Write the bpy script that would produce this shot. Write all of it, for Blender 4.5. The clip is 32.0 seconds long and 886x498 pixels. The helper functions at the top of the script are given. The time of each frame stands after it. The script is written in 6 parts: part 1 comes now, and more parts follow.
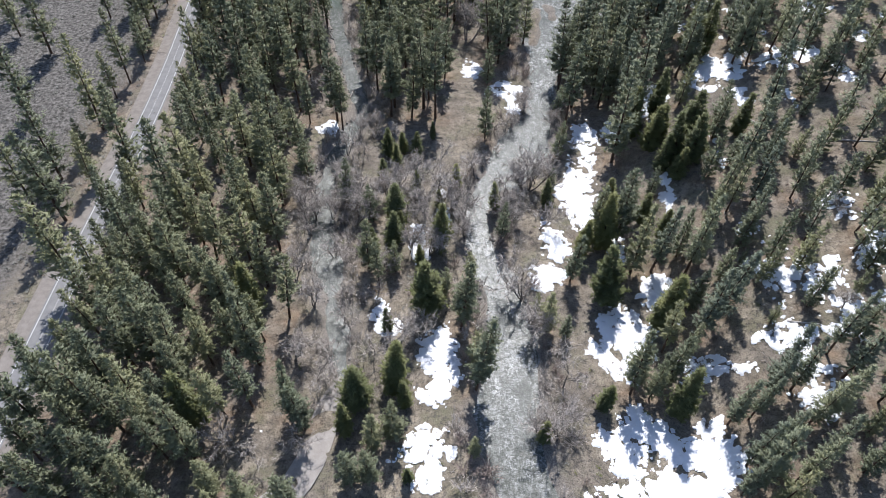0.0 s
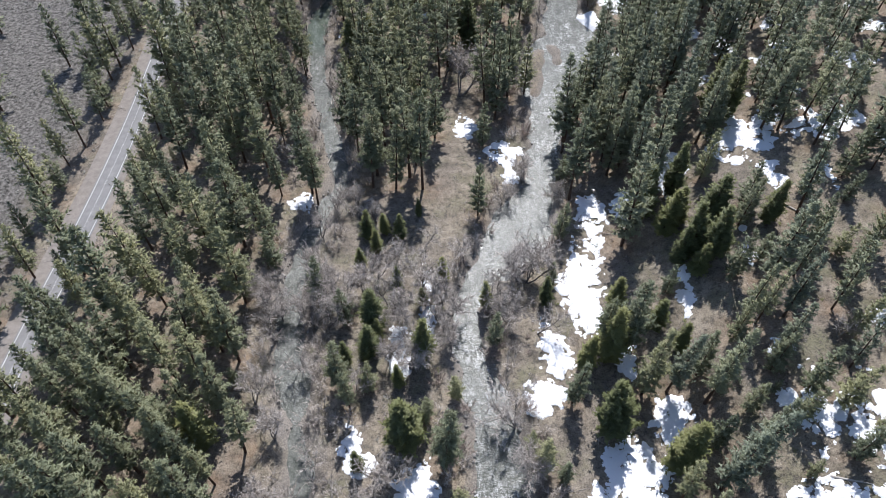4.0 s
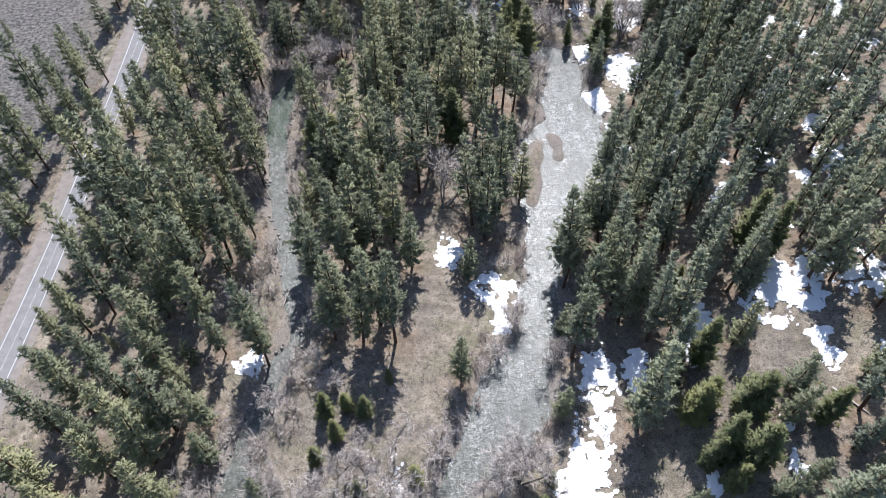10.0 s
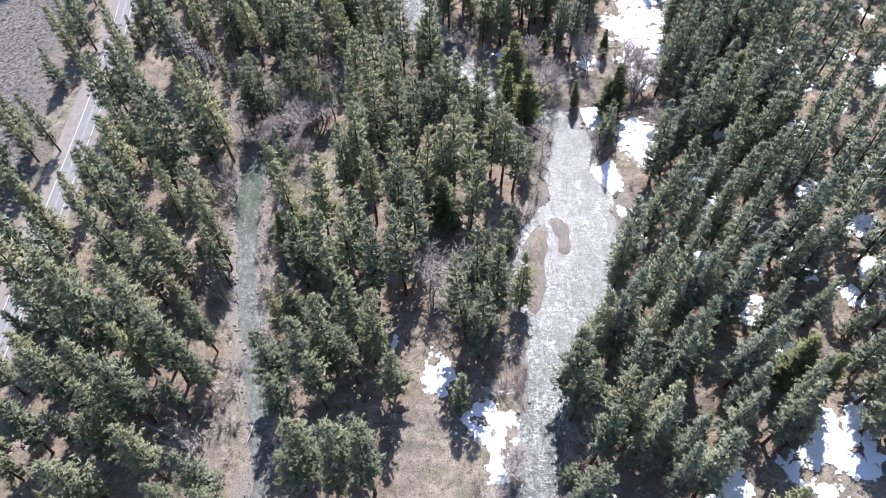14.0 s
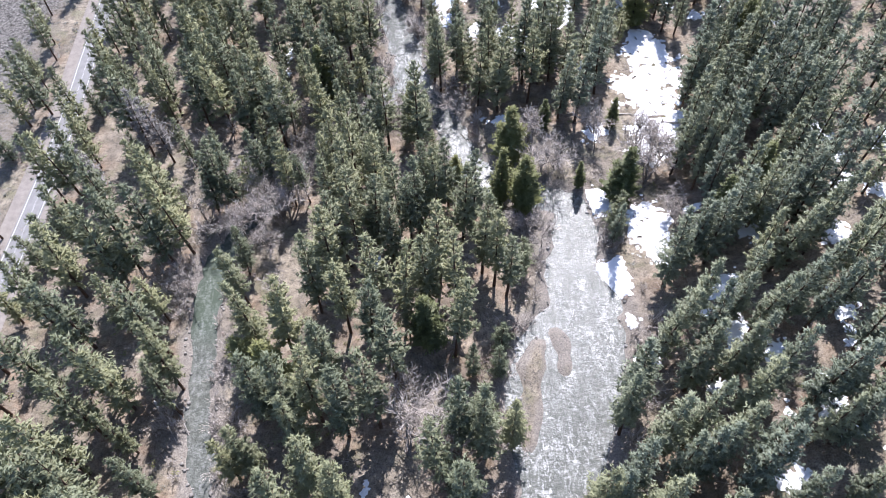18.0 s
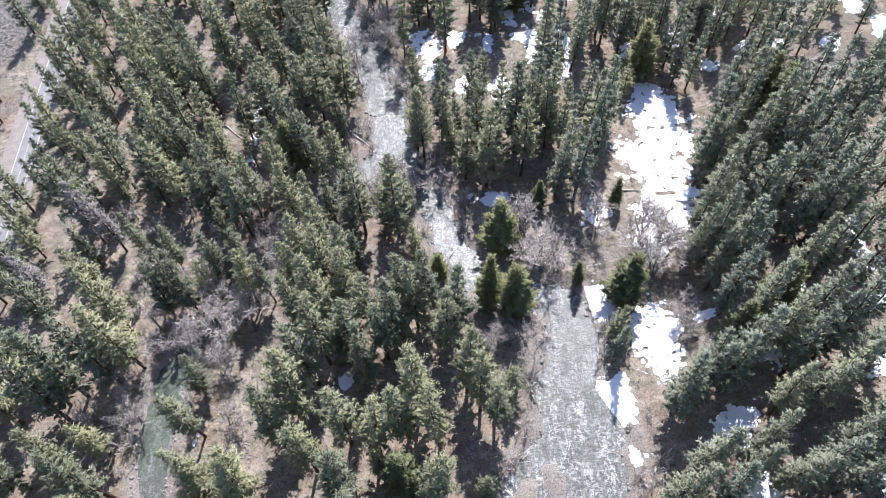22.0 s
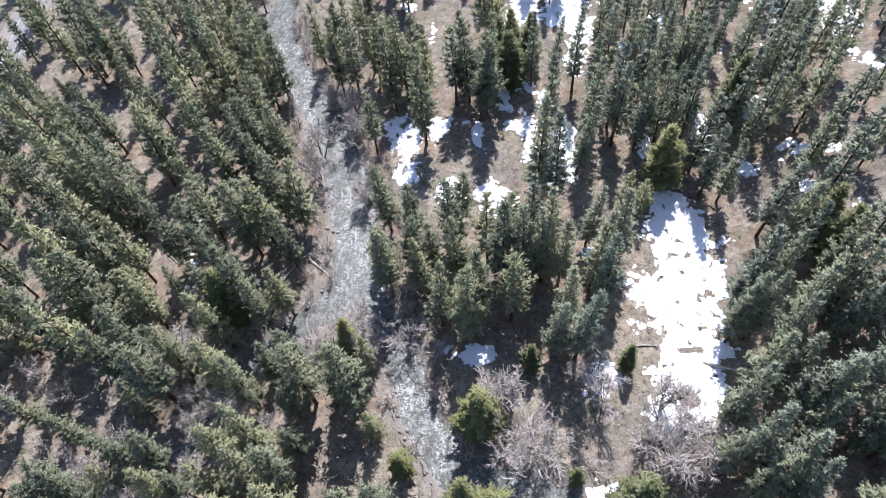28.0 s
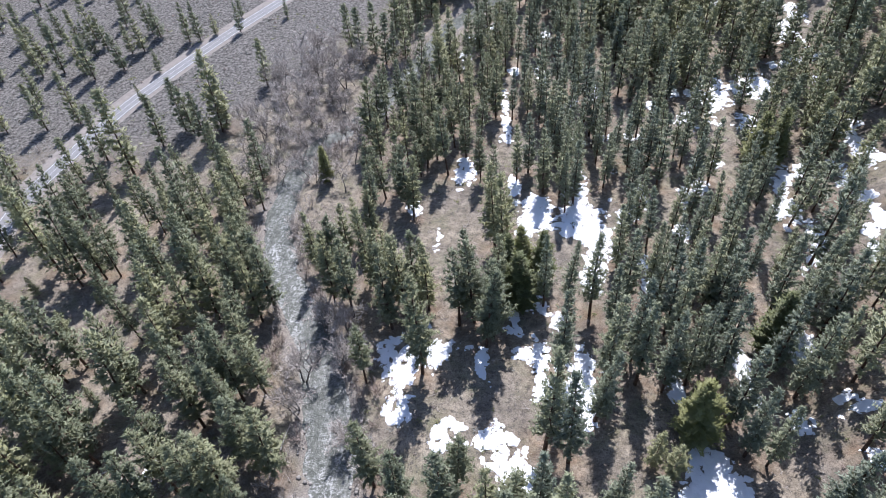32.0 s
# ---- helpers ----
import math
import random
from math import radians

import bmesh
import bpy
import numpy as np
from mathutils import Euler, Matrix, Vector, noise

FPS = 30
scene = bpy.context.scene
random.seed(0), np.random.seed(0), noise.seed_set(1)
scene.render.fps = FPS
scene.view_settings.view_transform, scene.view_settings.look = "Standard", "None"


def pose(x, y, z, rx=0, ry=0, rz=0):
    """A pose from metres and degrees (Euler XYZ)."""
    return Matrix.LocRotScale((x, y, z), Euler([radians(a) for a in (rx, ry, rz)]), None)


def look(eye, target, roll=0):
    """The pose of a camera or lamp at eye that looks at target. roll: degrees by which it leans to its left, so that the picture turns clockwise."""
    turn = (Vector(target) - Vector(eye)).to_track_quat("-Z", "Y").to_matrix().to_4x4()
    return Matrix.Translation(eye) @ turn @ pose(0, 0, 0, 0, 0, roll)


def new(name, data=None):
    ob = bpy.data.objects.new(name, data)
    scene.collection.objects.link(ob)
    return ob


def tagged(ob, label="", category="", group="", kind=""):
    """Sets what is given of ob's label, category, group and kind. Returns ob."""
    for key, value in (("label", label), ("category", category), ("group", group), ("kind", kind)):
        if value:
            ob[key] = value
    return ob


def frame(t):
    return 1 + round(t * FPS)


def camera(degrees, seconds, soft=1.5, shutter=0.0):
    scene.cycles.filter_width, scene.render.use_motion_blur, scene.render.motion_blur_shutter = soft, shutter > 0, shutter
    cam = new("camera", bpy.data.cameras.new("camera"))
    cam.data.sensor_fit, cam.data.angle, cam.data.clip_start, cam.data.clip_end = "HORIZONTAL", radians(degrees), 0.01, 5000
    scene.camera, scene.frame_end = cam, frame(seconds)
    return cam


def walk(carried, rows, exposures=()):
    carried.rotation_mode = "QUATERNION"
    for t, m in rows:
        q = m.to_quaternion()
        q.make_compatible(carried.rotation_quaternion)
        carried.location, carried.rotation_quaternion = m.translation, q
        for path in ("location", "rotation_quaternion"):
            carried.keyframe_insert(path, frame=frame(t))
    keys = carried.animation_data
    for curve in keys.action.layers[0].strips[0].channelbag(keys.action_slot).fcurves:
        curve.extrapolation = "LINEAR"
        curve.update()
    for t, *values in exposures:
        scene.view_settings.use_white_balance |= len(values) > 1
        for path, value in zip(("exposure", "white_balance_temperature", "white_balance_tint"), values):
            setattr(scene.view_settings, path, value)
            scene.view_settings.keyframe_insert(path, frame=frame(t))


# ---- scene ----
# a survey flight: time, place in metres, then the turn in degrees about x, y and z
cam = camera(67.95, 32.0, soft=0.8)
ROWS = [
    (0.0, -1.73, -0.81, 133.61, 40.567, -0.848, -2.623),
    (0.5, -0.84, 3.96, 133.89, 40.327, -0.804, -2.541),
    (1.0, 0.09, 8.78, 134.16, 40.133, -0.741, -2.474),
    (1.5, 1.06, 13.54, 134.38, 39.924, -0.646, -2.419),
    (2.0, 2.13, 18.27, 134.56, 39.759, -0.540, -2.326),
    (2.5, 3.34, 22.89, 134.68, 39.621, -0.414, -2.214),
    (3.0, 4.55, 27.41, 134.73, 39.520, -0.243, -2.129),
    (3.5, 5.76, 31.86, 134.68, 39.425, -0.077, -2.061),
    (5.5, 10.28, 49.09, 134.20, 39.276, 0.407, -1.706),
    (6.0, 11.29, 53.47, 134.19, 39.198, 0.499, -1.622),
    (6.5, 12.05, 57.84, 134.32, 39.104, 0.577, -1.556),
    (7.0, 12.69, 62.18, 134.58, 39.029, 0.642, -1.577),
    (7.5, 13.27, 66.54, 134.94, 38.895, 0.687, -1.631),
    (8.0, 13.82, 71.09, 135.38, 38.702, 0.717, -1.677),
    (8.5, 14.42, 75.80, 135.85, 38.488, 0.758, -1.779),
    (9.0, 14.99, 80.65, 136.28, 38.226, 0.796, -1.884),
    (9.5, 15.52, 85.62, 136.63, 37.969, 0.815, -1.954),
    (10.0, 16.04, 90.58, 136.86, 37.713, 0.808, -1.983),
    (10.5, 16.55, 95.47, 137.00, 37.499, 0.800, -1.978),
    (11.0, 17.02, 100.28, 137.13, 37.343, 0.813, -1.944),
    (11.5, 17.57, 104.96, 137.34, 37.174, 0.823, -1.885),
    (12.0, 18.13, 109.72, 137.65, 37.027, 0.858, -1.854),
    (12.5, 18.71, 114.50, 137.96, 36.827, 0.884, -1.808),
    (13.0, 19.26, 119.37, 138.13, 36.624, 0.915, -1.818),
    (13.5, 19.77, 124.29, 138.03, 36.465, 0.946, -1.846),
    (14.0, 20.44, 128.97, 137.74, 36.384, 0.941, -1.837),
    (14.5, 21.21, 133.41, 137.41, 36.361, 0.941, -1.744),
    (16.5, 24.70, 150.79, 136.26, 36.362, 1.136, -1.233),
    (17.0, 25.71, 155.20, 136.12, 36.330, 1.247, -1.182),
    (17.5, 26.78, 159.70, 136.12, 36.234, 1.359, -1.085),
    (18.0, 27.81, 164.29, 136.25, 36.060, 1.480, -1.025),
    (18.5, 28.72, 168.92, 136.50, 35.847, 1.594, -0.997),
    (19.0, 29.51, 173.51, 136.83, 35.586, 1.686, -0.996),
    (19.5, 30.26, 178.13, 137.19, 35.268, 1.758, -1.040),
    (20.0, 30.99, 182.85, 137.56, 34.946, 1.806, -1.076),
    (20.5, 31.76, 187.59, 137.89, 34.617, 1.843, -1.096),
    (21.0, 32.54, 192.35, 138.19, 34.297, 1.892, -1.115),
    (21.5, 33.37, 197.02, 138.44, 34.016, 1.949, -1.087),
    (22.0, 34.31, 201.65, 138.55, 33.781, 2.022, -1.017),
    (22.5, 35.35, 206.27, 138.46, 33.598, 2.106, -0.885),
    (23.0, 36.45, 210.73, 138.19, 33.455, 2.240, -0.868),
    (23.5, 37.51, 214.99, 137.79, 33.351, 2.396, -0.881),
    (24.0, 38.54, 219.19, 137.27, 33.235, 2.555, -0.925),
    (24.5, 39.48, 223.56, 136.62, 33.150, 2.695, -0.909),
    (25.0, 40.43, 227.84, 135.93, 33.030, 2.795, -0.796),
    (25.5, 41.39, 232.11, 135.24, 32.921, 2.893, -0.685),
    (27.5, 44.78, 248.90, 132.56, 32.518, 3.266, -0.030),
    (28.0, 45.65, 253.10, 131.98, 32.418, 3.367, 0.147),
    (28.5, 46.57, 257.23, 131.47, 32.296, 3.460, 0.373),
    (29.0, 47.42, 261.34, 131.01, 32.180, 3.557, 0.618),
    (29.5, 48.23, 265.38, 130.58, 32.103, 3.689, 1.083),
    (30.0, 48.89, 269.25, 130.13, 32.123, 3.775, 1.805),
    (30.5, 49.31, 272.92, 129.63, 33.069, 3.754, 2.357),
    (31.0, 49.51, 276.35, 129.06, 37.185, 3.773, 2.429),
    (31.5, 49.52, 279.73, 128.41, 41.960, 3.641, 2.260),
    (32.0, 49.45, 283.25, 127.67, 44.986, 3.338, 2.717),
]
EXPOSURES = [(0.0, 0.12, 6180, 13), (9.0, 0.35, 6120, 14), (13.0, 0.66, 6030, 19), (19.0, 0.80, 6000, 19), (28.0, 0.65, 5980, 18), (32.0, 0.44, 5930, 17)]
walk(cam, [(t, pose(x, y, z, rx, ry, rz)) for t, x, y, z, rx, ry, rz in ROWS], EXPOSURES)

# ---- world and sun ----
SUN_UP, SUN_ROUND = 53.0, 8.0            # degrees above the horizon; degrees from +y towards +x
to_sun = Vector((math.sin(radians(SUN_ROUND)) * math.cos(radians(SUN_UP)), math.cos(radians(SUN_ROUND)) * math.cos(radians(SUN_UP)), math.sin(radians(SUN_UP))))
world = bpy.data.worlds.new("sky")
scene.world = world
world.use_nodes = True
wt = world.node_tree
wt.nodes.clear()
w_out, w_bg, w_sky = wt.nodes.new("ShaderNodeOutputWorld"), wt.nodes.new("ShaderNodeBackground"), wt.nodes.new("ShaderNodeTexSky")
w_sky.sky_type = "NISHITA"
w_sky.sun_disc = False
w_sky.sun_elevation, w_sky.sun_rotation = radians(SUN_UP), radians(SUN_ROUND)
w_sky.altitude = 700
w_bg.inputs["Strength"].default_value = 0.125
wt.links.new(w_sky.outputs[0], w_bg.inputs[0])
wt.links.new(w_bg.outputs[0], w_out.inputs[0])
sun_data = bpy.data.lights.new("sun", "SUN")
sun_data.energy, sun_data.angle, sun_data.color = 5.0, radians(0.53), (1.0, 0.97, 0.93)
sun = new("sun", sun_data)
sun.matrix_world = look(to_sun * 300, (0, 0, 0))


# ---- materials ----
class Mat:
    """A node material with a short way to add nodes and links."""

    def __init__(self, name):
        self.mat = bpy.data.materials.new(name)
        self.mat.use_nodes = True
        self.t = self.mat.node_tree
        self.bsdf = self.t.nodes["Principled BSDF"]
        self.out = self.t.nodes["Material Output"]

    def node(self, kind, **values):
        n = self.t.nodes.new(kind)
        for key, value in values.items():
            n.inputs[key.replace("_", " ")].default_value = value
        return n

    def link(self, a, b):
        self.t.links.new(a, b)

    def noise(self, scale, detail=4.0, rough=0.6, stretch=None, warp=0.0):
        n = self.node("ShaderNodeTexNoise", Scale=scale, Detail=detail, Roughness=rough, Distortion=warp)
        pos = self.node("ShaderNodeNewGeometry").outputs["Position"]
        if stretch:
            m = self.t.nodes.new("ShaderNodeMapping")
            m.inputs["Scale"].default_value = stretch
            self.link(pos, m.inputs["Vector"])
            pos = m.outputs[0]
        self.link(pos, n.inputs["Vector"])
        return n.outputs[0]

    def ramp(self, fac, *stops):
        n = self.t.nodes.new("ShaderNodeValToRGB")
        while len(n.color_ramp.elements) < len(stops):
            n.color_ramp.elements.new(0.5)
        for e, (p, c) in zip(n.color_ramp.elements, stops):
            e.position, e.color = p, (*c, 1) if len(c) == 3 else c
        self.link(fac, n.inputs[0])
        return n.outputs[0]

    def mix(self, fac, a, b, kind="MIX"):
        n = self.t.nodes.new("ShaderNodeMix")
        n.data_type, n.blend_type = "RGBA", kind
        for v, i in ((fac, 0), (a, 6), (b, 7)):
            if isinstance(v, (int, float)):
                n.inputs[i].default_value = v
            elif isinstance(v, tuple):
                n.inputs[i].default_value = (*v, 1)
            else:
                self.link(v, n.inputs[i])
        return n.outputs[2]

    def math(self, op, a, b=0.0):
        n = self.t.nodes.new("ShaderNodeMath")
        n.operation = op
        for v, i in ((a, 0), (b, 1)):
            if isinstance(v, (int, float)):
                n.inputs[i].default_value = v
            else:
                self.link(v, n.inputs[i])
        return n.outputs[0]

    def attr(self, name):
        n = self.t.nodes.new("ShaderNodeAttribute")
        n.attribute_name = name
        return n.outputs["Fac"]

    def rand(self):
        return self.t.nodes.new("ShaderNodeObjectInfo").outputs["Random"]

    def island(self):
        return self.t.nodes.new("ShaderNodeNewGeometry").outputs["Random Per Island"]

    def bump(self, height, strength, distance):
        n = self.node("ShaderNodeBump", Strength=strength, Distance=distance)
        self.link(height, n.inputs["Height"])
        self.link(n.outputs[0], self.bsdf.inputs["Normal"])

    def colour(self, c):
        if isinstance(c, tuple):
            self.bsdf.inputs["Base Color"].default_value = (*c, 1)
        else:
            self.link(c, self.bsdf.inputs["Base Color"])
        return self

    def set(self, **values):
        for key, value in values.items():
            self.bsdf.inputs[key.replace("_", " ")].default_value = value
        return self


def ground_material():
    m = Mat("dry_forest_ground")
    big, mid, fine = m.noise(0.045, 4), m.noise(0.35, 5), m.noise(3.2, 6, 0.7)
    grass = m.ramp(mid, (0.3, (0.175, 0.152, 0.112)), (0.52, (0.33, 0.283, 0.216)), (0.72, (0.455, 0.398, 0.312)))
    dirt = m.ramp(mid, (0.3, (0.155, 0.135, 0.11)), (0.6, (0.29, 0.252, 0.206)), (0.8, (0.39, 0.345, 0.285)))
    base = m.mix(m.ramp(big, (0.42, (0, 0, 0)), (0.6, (1, 1, 1))), grass, dirt)
    green = m.ramp(m.noise(0.12, 3), (0.50, (0, 0, 0)), (0.68, (0.6, 0.6, 0.6)))
    base = m.mix(green, base, (0.175, 0.18, 0.105))
    brush = m.ramp(m.noise(0.9, 5, 0.7), (0.50, (0, 0, 0)), (0.62, (0.85, 0.85, 0.85)))
    base = m.mix(brush, base, m.ramp(fine, (0.35, (0.075, 0.066, 0.055)), (0.65, (0.19, 0.17, 0.15))))
    duff = m.ramp(mid, (0.3, (0.135, 0.09, 0.06)), (0.7, (0.36, 0.25, 0.165)))
    base = m.mix(m.math("MULTIPLY", m.attr("duff"), m.ramp(m.noise(0.5, 4), (0.3, (0.2, 0.2, 0.2)), (0.65, (0.95, 0.95, 0.95)))), base, duff)
    sage = m.ramp(m.noise(0.9, 5, 0.7), (0.38, (0.06, 0.056, 0.05)), (0.5, (0.155, 0.145, 0.132)), (0.62, (0.27, 0.253, 0.23)))
    base = m.mix(m.attr("sage"), base, sage)
    gravel = m.ramp(m.noise(2.4, 6, 0.75), (0.3, (0.15, 0.135, 0.12)), (0.55, (0.30, 0.27, 0.235)), (0.8, (0.44, 0.405, 0.36)))
    base = m.mix(m.attr("gravel"), base, gravel)
    speck = m.ramp(fine, (0.36, (0.42, 0.42, 0.42)), (0.55, (1, 1, 1)), (0.75, (1.25, 1.23, 1.2)))
    m.colour(m.mix(0.75, base, speck, "MULTIPLY"))
    m.set(Roughness=0.95, Specular_IOR_Level=0.15)
    m.bump(m.mix(0.5, m.noise(1.2, 6), fine), 0.9, 0.35)
    return m.mat


def water_material():
    m = Mat("river_water")
    crest = m.mix(0.45, m.noise(1.1, 5, 0.62, (0.7, 1.3, 1.0), 1.4), m.noise(0.42, 5, 0.65, (1.6, 0.6, 1.0), 2.2))
    swirl = m.noise(0.22, 4, 0.6, (1.5, 0.55, 1.0))
    bed = m.ramp(m.noise(0.9, 6, 0.75), (0.3, (0.055, 0.062, 0.052)), (0.54, (0.115, 0.122, 0.105)), (0.75, (0.22, 0.222, 0.20)))
    ridge = m.ramp(crest, (0.47, (0, 0, 0)), (0.64, (1, 1, 1)))
    broken = m.ramp(swirl, (0.36, (0.12, 0.12, 0.12)), (0.60, (1, 1, 1)))
    white = m.math("MULTIPLY", m.math("MULTIPLY", ridge, broken), m.attr("rapids"))
    still = m.attr("pool")
    m.colour(m.mix(white, m.mix(still, bed, (0.085, 0.105, 0.08)), (0.74, 0.745, 0.735)))
    m.link(m.mix(still, m.mix(white, (0.20, 0.20, 0.20), (0.5, 0.5, 0.5)), (0.10, 0.10, 0.10)), m.bsdf.inputs["Roughness"])
    m.set(IOR=1.33, Specular_IOR_Level=0.37)
    n = m.node("ShaderNodeBump", Distance=0.19)
    m.link(m.math("SUBTRACT", 1.0, m.math("MULTIPLY", still, 0.92)), n.inputs["Strength"])
    m.link(crest, n.inputs["Height"])
    m.link(n.outputs[0], m.bsdf.inputs["Normal"])
    return m.mat


def snow_material():
    m = Mat("old_snow")
    dirt = m.ramp(m.noise(1.6, 6, 0.7), (0.30, (0.62, 0.60, 0.56)), (0.45, (0.88, 0.89, 0.90)))
    m.colour(m.mix(m.ramp(m.noise(0.35, 3), (0.45, (0, 0, 0)), (0.7, (0.8, 0.8, 0.8))), (0.88, 0.89, 0.91), dirt))
    m.set(Roughness=0.7, Specular_IOR_Level=0.3)
    m.bump(m.noise(0.9, 6, 0.6), 0.6, 0.3)
    return m.mat


def needle_material(name, dark, light, warm):
    m = Mat(name)
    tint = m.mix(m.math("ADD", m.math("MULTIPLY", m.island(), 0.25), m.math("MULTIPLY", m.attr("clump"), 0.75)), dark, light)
    each = m.math("FRACT", m.math("ADD", m.rand(), m.attr("tone")))
    tint = m.mix(m.math("MULTIPLY", m.math("POWER", each, 1.6), 0.9), tint, warm)
    m.colour(tint)
    m.set(Roughness=0.55, Specular_IOR_Level=0.35)
    thin = m.t.nodes.new("ShaderNodeBsdfTranslucent")
    m.link(m.mix(0.35, tint, (0.16, 0.18, 0.06)), thin.inputs[0])
    mixed = m.t.nodes.new("ShaderNodeMixShader")
    mixed.inputs[0].default_value = 0.26
    m.link(m.bsdf.outputs[0], mixed.inputs[1])
    m.link(thin.outputs[0], mixed.inputs[2])
    m.link(mixed.outputs[0], m.out.inputs[0])
    return m.mat


def bark_material(name, dark, light, rough=0.9):
    m = Mat(name)
    c = m.ramp(m.noise(2.2, 5, 0.7, (2.0, 2.0, 0.5)), (0.35, dark), (0.65, light))
    m.colour(m.mix(m.math("MULTIPLY", m.rand(), 0.35), c, tuple(0.6 * v for v in dark)))
    m.set(Roughness=rough, Specular_IOR_Level=0.2)
    m.bump(m.noise(5.0, 4, 0.6, (2.0, 2.0, 0.6)), 0.7, 0.08)
    return m.mat


def plain_material(name, a, b, scale, rough=0.9, bump=0.05):
    m = Mat(name)
    m.colour(m.ramp(m.mix(0.4, m.noise(scale, 5, 0.65), m.noise(scale * 9, 4)), (0.35, a), (0.65, b)))
    m.set(Roughness=rough, Specular_IOR_Level=0.25)
    m.bump(m.noise(scale * 6, 4), 0.5, bump)
    return m.mat


GROUND, WATER, SNOW = ground_material(), water_material(), snow_material()
PINE = needle_material("pine_needles", (0.072, 0.084, 0.046), (0.32, 0.355, 0.228), (0.355, 0.352, 0.185))
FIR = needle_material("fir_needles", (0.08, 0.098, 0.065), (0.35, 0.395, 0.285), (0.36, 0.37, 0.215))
DEAD = needle_material("dead_needles", (0.16, 0.145, 0.135), (0.42, 0.39, 0.37), (0.36, 0.34, 0.33))
CEDAR = needle_material("cedar_sprays", (0.075, 0.09, 0.036), (0.255, 0.275, 0.115), (0.27, 0.27, 0.10))
BARK = bark_material("pine_bark", (0.05, 0.035, 0.027), (0.16, 0.10, 0.07))
GREY_BARK = bark_material("bare_grey_bark", (0.11, 0.096, 0.085), (0.34, 0.31, 0.285))
TWIG = bark_material("bare_twigs", (0.37, 0.325, 0.285), (0.64, 0.585, 0.53))
RED_TWIG = bark_material("willow_twigs", (0.24, 0.185, 0.155), (0.42, 0.35, 0.31))
LOG = bark_material("weathered_log", (0.34, 0.31, 0.28), (0.62, 0.58, 0.53))
ASPHALT = plain_material("worn_asphalt", (0.20, 0.197, 0.195), (0.275, 0.27, 0.265), 0.5, 0.85, 0.02)
PAINT = plain_material("road_paint", (0.62, 0.62, 0.60), (0.80, 0.80, 0.78), 1.5, 0.6, 0.01)
SHOULDER = plain_material("gravel_shoulder", (0.20, 0.178, 0.157), (0.31, 0.28, 0.25), 0.6, 0.95, 0.08)
SAGE = plain_material("sagebrush_leaves", (0.15, 0.148, 0.13), (0.32, 0.315, 0.28), 1.2, 0.9, 0.1)
STONE = plain_material("river_stones", (0.16, 0.15, 0.14), (0.36, 0.34, 0.31), 1.4, 0.85, 0.05)
PALE = plain_material("pale_gravel_track", (0.30, 0.275, 0.25), (0.42, 0.39, 0.36), 0.5, 0.95, 0.06)

# ---- the plan ----
ROAD = [(-104, -85), (-93.6, 88), (-92, 118), (-88.9, 160), (-87.6, 190), (-87.4, 222), (-88.8, 298.7), (-93.1, 351.6), (-98.6, 411.3), (-99.8, 431.4), (-95.6, 453.7), (-87.6, 484.7), (-77.1, 511.7), (-64.2, 540.1), (-49.6, 568), (-6.1, 651.6), (81, 818.9)]
# x, y and half the width of each channel
RIVER = [(24.1, -53.4, 5.1), (20.1, 46.4, 6), (16.6, 58.9, 6.4), (18.9, 71.1, 6.4), (21.3, 85.3, 5.4), (18.9, 101.5, 4.4), (15.5, 116.6, 3.4), (15.8, 127.6, 3.4), (19.1, 136.6, 3.9), (27, 144.3, 5.8), (33, 155.2, 8.1), (38.9, 169.8, 4.3), (41.9, 182.3, 4.3), (44, 193.1, 4.3), (47.5, 204, 6.5), (50, 211, 10.5), (51, 218, 12.3), (53, 226, 12.8), (55.4, 233.4, 12), (60, 244.6, 8.4), (57.4, 255.4, 5.8), (60.5, 266.8, 5.4), (60.2, 277, 4.8), (49.9, 282, 3.8), (40.4, 285, 3.8), (34.4, 293.7, 3.8), (30, 304.3, 3.6), (27.1, 314.9, 3.6), (20, 324.5, 4.2), (16.3, 336, 4.8), (15.5, 345.3, 5), (13.2, 355.6, 5.5), (10.1, 369, 4.5), (2.7, 384, 4), (-5.1, 398.5, 4.1), (-11.4, 412.9, 3.7), (-14.1, 432.6, 3.6), (-8.6, 457.7, 3.6), (6.8, 476, 3.6), (20.1, 506.7, 3.6), (33.1, 541.3, 3.5), (49.6, 563.2, 3.5), (89, 601, 4.4), (229.6, 696.5, 3.9)]
SIDE = [(-19.2, 74, 1), (-23, 98.2, 2.1), (-26.2, 114.2, 2.9), (-27.9, 138, 2.5), (-23.3, 158.5, 1.5), (-17.9, 175, 1.9), (-21.4, 190.6, 2.3), (-26.7, 213.3, 2.4), (-30.8, 236.4, 2.4), (-32, 250.8, 3.3), (-31.7, 260.4, 3.3), (-27.6, 271.9, 2.2), (-18.9, 285.3, 1.9), (-8.3, 304.4, 2.1), (2.5, 314.8, 2.6), (15.3, 325.4, 3.7)]
BAR = [(47.5, 236, 1.0), (45.8, 229.5, 3.0), (44.8, 221.5, 2.8), (43, 212.5, 1.8)]
ISLET = [(52.3, 238.5, 1.2), (53.6, 233.5, 1.4), (53.4, 229.5, 1.9), (52.8, 226, 0.8)]


